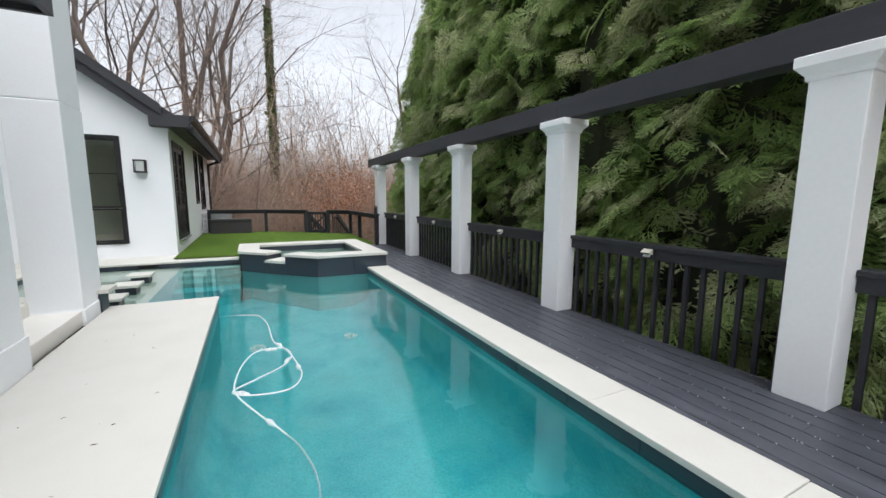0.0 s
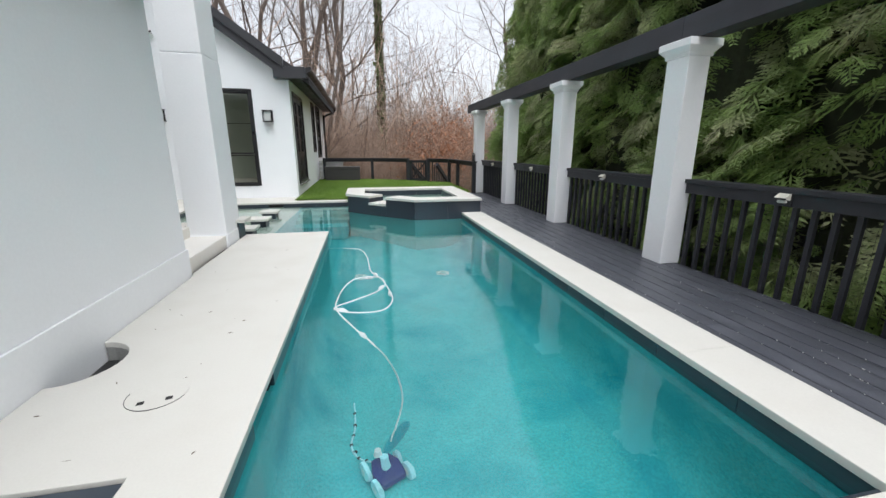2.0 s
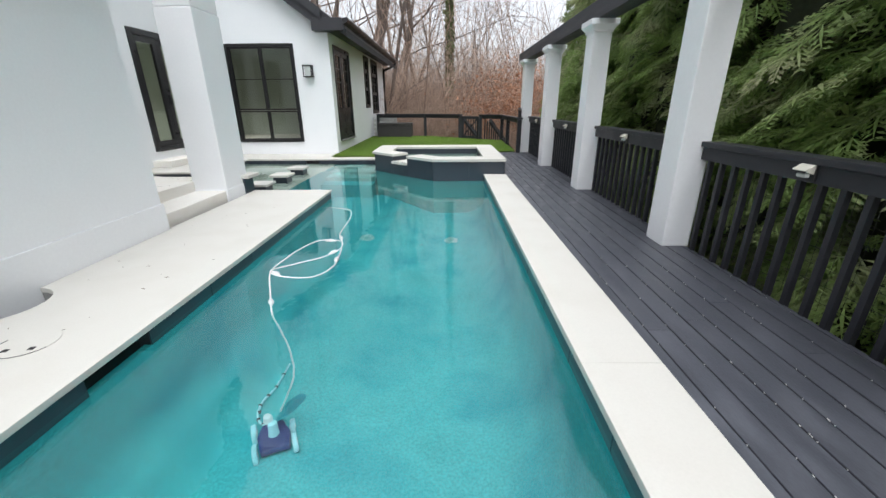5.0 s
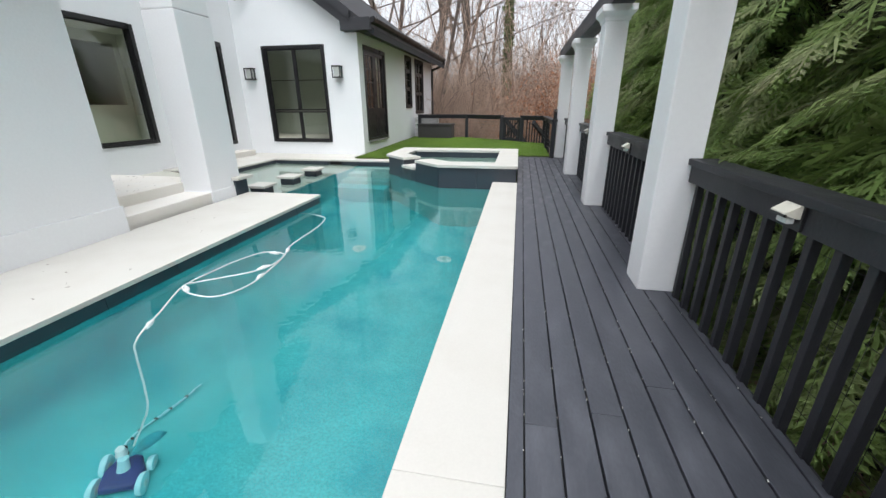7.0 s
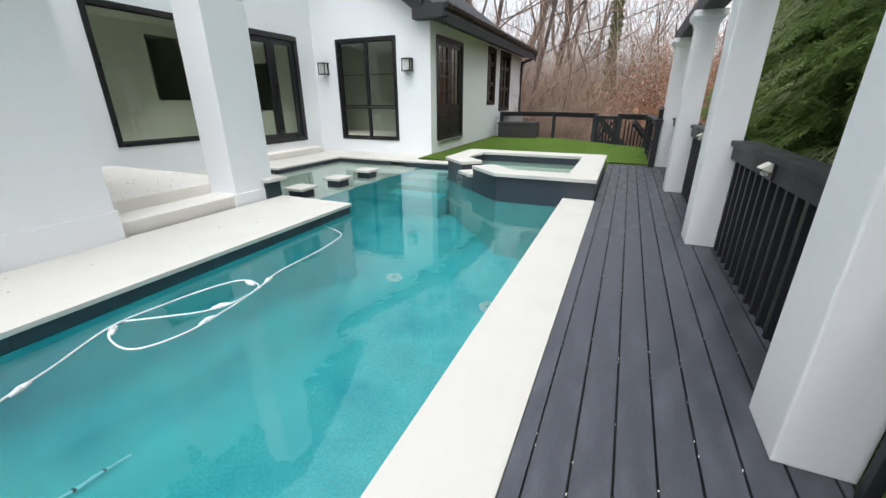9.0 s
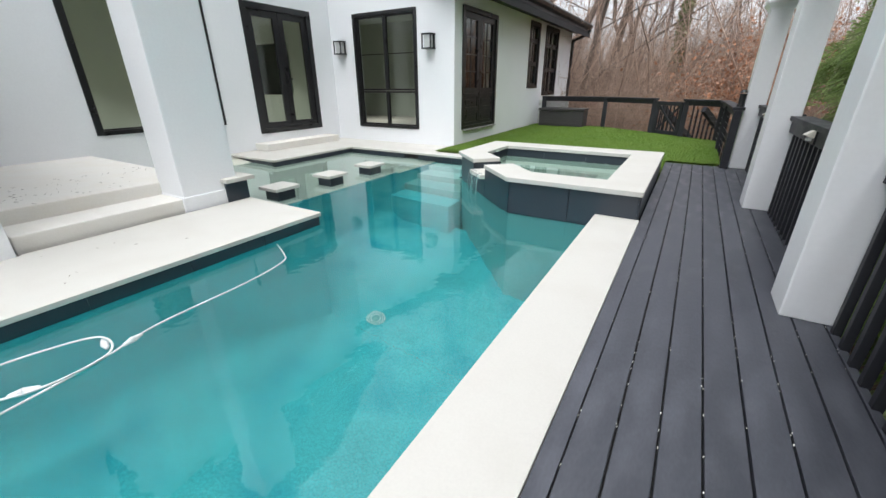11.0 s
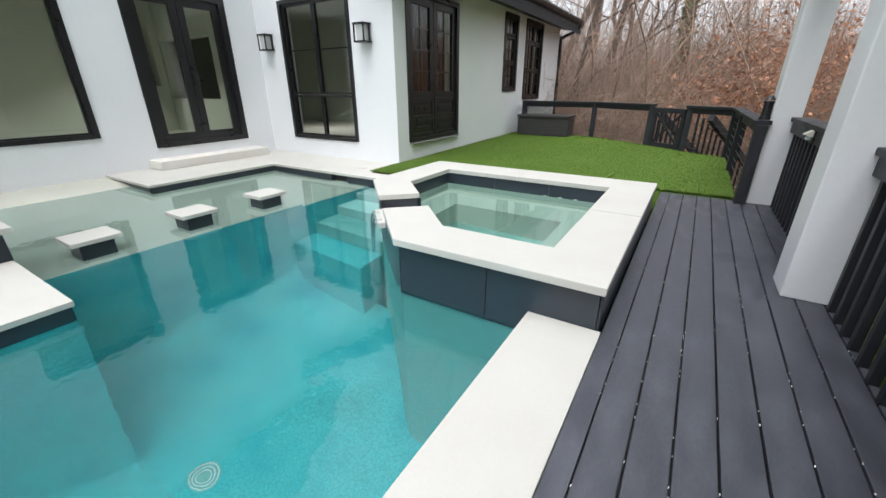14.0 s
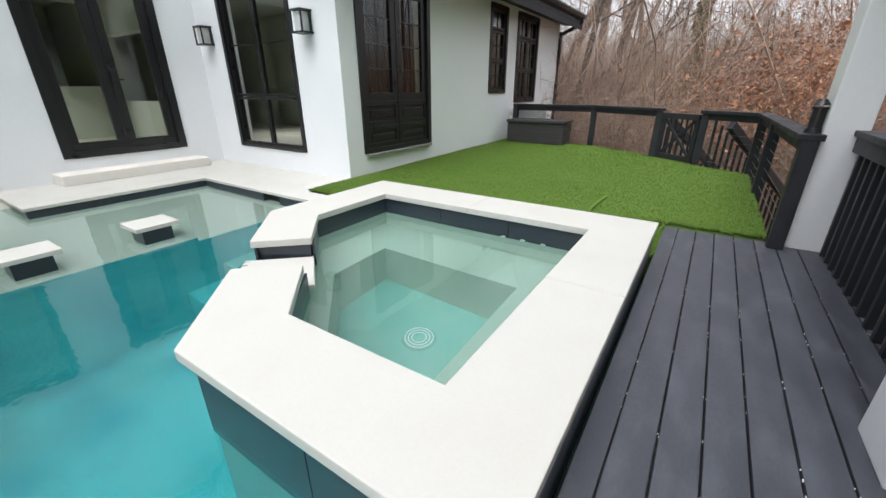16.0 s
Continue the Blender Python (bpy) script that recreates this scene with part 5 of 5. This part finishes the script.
trees = [bare_tree(k, h, r_, f, 0.004 if k == 21 else 0.13) for k, h, r_, f in ((3, 13, 0.20, 0.3), (8, 15, 0.22, 0.45), (15, 12, 0.15, 0.2), (21, 19, 0.24, 0.6))]
rt = np.random.default_rng(5)
places = [(1.3, 24.5, 3, 1.0), (-2.6, 23.0, 0, 1.0), (-5.2, 25.0, 1, 1.0), (-8.0, 22.5, 2, 1.1), (-11.0, 26.0, 3, 1.0), (-14.5, 22.0, 0, 1.1), (-17.5, 27.0, 1, 1.05), (5.2, 41.0, 1, 0.5),
          (3.6, 38.0, 2, 0.55), (-0.8, 29.0, 2, 1.0), (-3.6, 31.0, 3, 1.05), (-7.0, 32.0, 0, 1.1), (-10.5, 33.0, 1, 1.05), (8.2, 44.0, 0, 0.5), (6.4, 47.0, 2, 0.6), (-21.0, 24.0, 2, 1.1), (-13.5, 37.0, 3, 1.1),
          (0.2, 40.0, 0, 0.8), (12.5, 43.0, 2, 0.5), (-26.0, 30.0, 0, 1.1), (-5.0, 42.0, 1, 1.1), (-2.0, 20.5, 2, 0.8), (-6.5, 19.8, 3, 0.85), (16.0, 46.0, 0, 0.55), (-18.0, 40.0, 2, 1.2), (-0.9, 34.0, 1, 0.8), (-1.9, 26.5, 1, 0.9), (10.0, 27.0, 0, 0.75)]
used = set()
for x, y, k, s in places:
    m = pose(x, y, ground_height(x, y), 0, 0, float(rt.uniform(0, 360)))
    if k in used:
        c = copy_thing(trees[k], m)
        c.scale = (s, s, s)
    else:
        used.add(k)
        trees[k].matrix_basis = m
        trees[k].scale = (s, s, s)
# the ivy round one trunk
ivy_v, ivy_f = [], []
for k in range(3600):
    z = rt.uniform(0, 12.5)
    a = rt.uniform(0, math.tau)
    rr = rt.uniform(0.14, 0.27) * (1 - z / 26)
    c = np.array([1.3 + rr * math.cos(a), 24.5 + rr * math.sin(a), ground_height(1.3, 24.5) + z])
    d1_, d2_ = rt.normal(0, 0.07, 3), rt.normal(0, 0.07, 3)
    q = len(ivy_v)
    ivy_v += [tuple(c - d1_), tuple(c + d2_), tuple(c + d1_), tuple(c - d2_)]
    ivy_f.append((q, q + 1, q + 2, q + 3))
tagged(new("ivy", mesh_from("ivy", ivy_v, ivy_f, IVY)), "dark green ivy climbing a tree trunk", "ivy", "", "stuff")

# brush beyond the fence
bv, bf = [], []
rb = np.random.default_rng(9)
for k in range(6200):
    x, y = rb.uniform(-8, 9), 17.8 + 13 * rb.random() ** 1.3
    if (x < -1.0 and y < 18.4) or (x > 4.4 and y < 19):
        continue
    clump = noise.noise((x * 0.45, y * 0.45, 1))
    tall = rb.random() < 0.035
    h = rb.uniform(6.0, 11.0) if tall else rb.uniform(1.6, 6.5) * (0.85 + 0.75 * clump)
    p = np.array([x, y, ground_height(x, y) - 0.1])
    d = np.array([rb.normal(0, 0.2 if tall else 0.42), rb.normal(0, 0.2 if tall else 0.42), 1.0])
    r0 = rb.uniform(0.018, 0.04) if tall else rb.uniform(0.005, 0.014)
    pts = [p]
    for q in range(4):
        d = d + rb.normal(0, 0.16 if tall else 0.34, 3)
        d[2] = max(d[2], 0.25)
        pts.append(pts[-1] + d / np.linalg.norm(d) * h / 4)
    for q in range(4):
        limb(bv, bf, pts[q], pts[q + 1], r0 * (1 - 0.2 * q), r0 * (1 - 0.2 * (q + 1)), 3)
        for _ in range(3 if q else 1):
            w = rb.random()
            a = pts[q] * (1 - w) + pts[q + 1] * w
            e = a + (rb.normal(0, 0.55, 3) + np.array([0, 0, 0.25])) * (1.5 if tall else 1.0)
            limb(bv, bf, a, e, min(r0 * 0.45, 0.008), 0.0025, 3)
            f = e + rb.normal(0, 0.28, 3) + np.array([0, 0, 0.2])
            limb(bv, bf, a * 0.4 + e * 0.6, f, 0.004, 0.0018, 3)
tagged(new("brush", mesh_from("brush", bv, bf, TWIG)), "dense leafless brown brush on the slope", "brush", "", "stuff")
# dry rust-coloured leaves
lv, lf = [], []
for k in range(18000):
    cx, cy, cz, sp = ((3.0, 18.7, 0.5, 0.9), (4.4, 19.6, 1.2, 0.9), (3.4, 22.5, 0.3, 1.0), (4.8, 24.0, 1.5, 1.2))[k % 4]
    c = np.array([rb.normal(cx, sp), rb.normal(cy, 0.9), rb.normal(cz, 0.75)])
    d1_, d2_ = rb.normal(0, 0.024, 3), rb.normal(0, 0.024, 3)
    q = len(lv)
    lv += [tuple(c - d1_), tuple(c + d2_), tuple(c + d1_), tuple(c - d2_)]
    lf.append((q, q + 1, q + 2, q + 3))
tagged(new("dry_leaves", mesh_from("dry_leaves", lv, lf, RUST)), "rust-brown dry leaves hanging on shrubs beyond the fence", "leaves", "", "stuff")

# crumbs on deck and paving
cv, cf = [], []
for k in range(110):
    if k < 30:
        x, y, z = rb.uniform(-1.4, -0.5), 0.6 + 4.6 * rb.random() ** 1.5, 0.003
    elif k < 120:
        x, y, z = rb.uniform(-3.0, -1.95), rb.uniform(3.8, 5.1), 0.241
    else:
        x, y, z = rb.uniform(2.2, 2.9), rb.uniform(0.5, 9.8), 0.003
    a, l_, w_ = rb.uniform(0, math.tau), rb.uniform(0.006, 0.02), rb.uniform(0.0015, 0.004)
    u, w = np.array([math.cos(a), math.sin(a), 0]) * l_, np.array([-math.sin(a), math.cos(a), 0]) * w_
    q = len(cv)
    c = np.array([x, y, z])
    cv += [tuple(c - u), tuple(c - w + (0, 0, 0.003)), tuple(c + u), tuple(c + w)]
    cf.append((q, q + 1, q + 2, q + 3))
tagged(new("leaf_crumbs", mesh_from("leaf_crumbs", cv, cf, DEBRIS)), "dry leaf crumbs scattered on the paving", "debris", "", "stuff")
gv, gf = [], []
for k in range(420):
    y = rb.uniform(0.3, 9.8)
    x = joint_x(rb.integers(0, 8), y) + rb.normal(0, 0.002)
    l_ = rb.uniform(0.002, 0.006)
    q = len(gv)
    gv += [(x - 0.0018, y - l_, -0.002), (x + 0.0018, y - l_ * 0.6, 0.002), (x + 0.0015, y + l_, 0.002), (x - 0.0018, y + l_ * 0.7, 0.002)]
    gf.append((q, q + 1, q + 2, q + 3))
tagged(new("pale_grit", mesh_from("pale_grit", gv, gf, PALE_BITS)), "pale grit caught in the deck joints", "debris", "", "stuff")


# ---- from plan units to metres ----
for me in {ob.data for ob in scene.objects if ob.type == "MESH"}:
    me.transform(Matrix.Scale(SIZE, 4))
for ob in scene.objects:
    if ob.type != "CAMERA":
        ob.location = ob.location * SIZE
    if ob.type == "LIGHT" and ob.data.type == "AREA":
        ob.data.size, ob.data.energy = ob.data.size * SIZE, ob.data.energy * SIZE ** 2
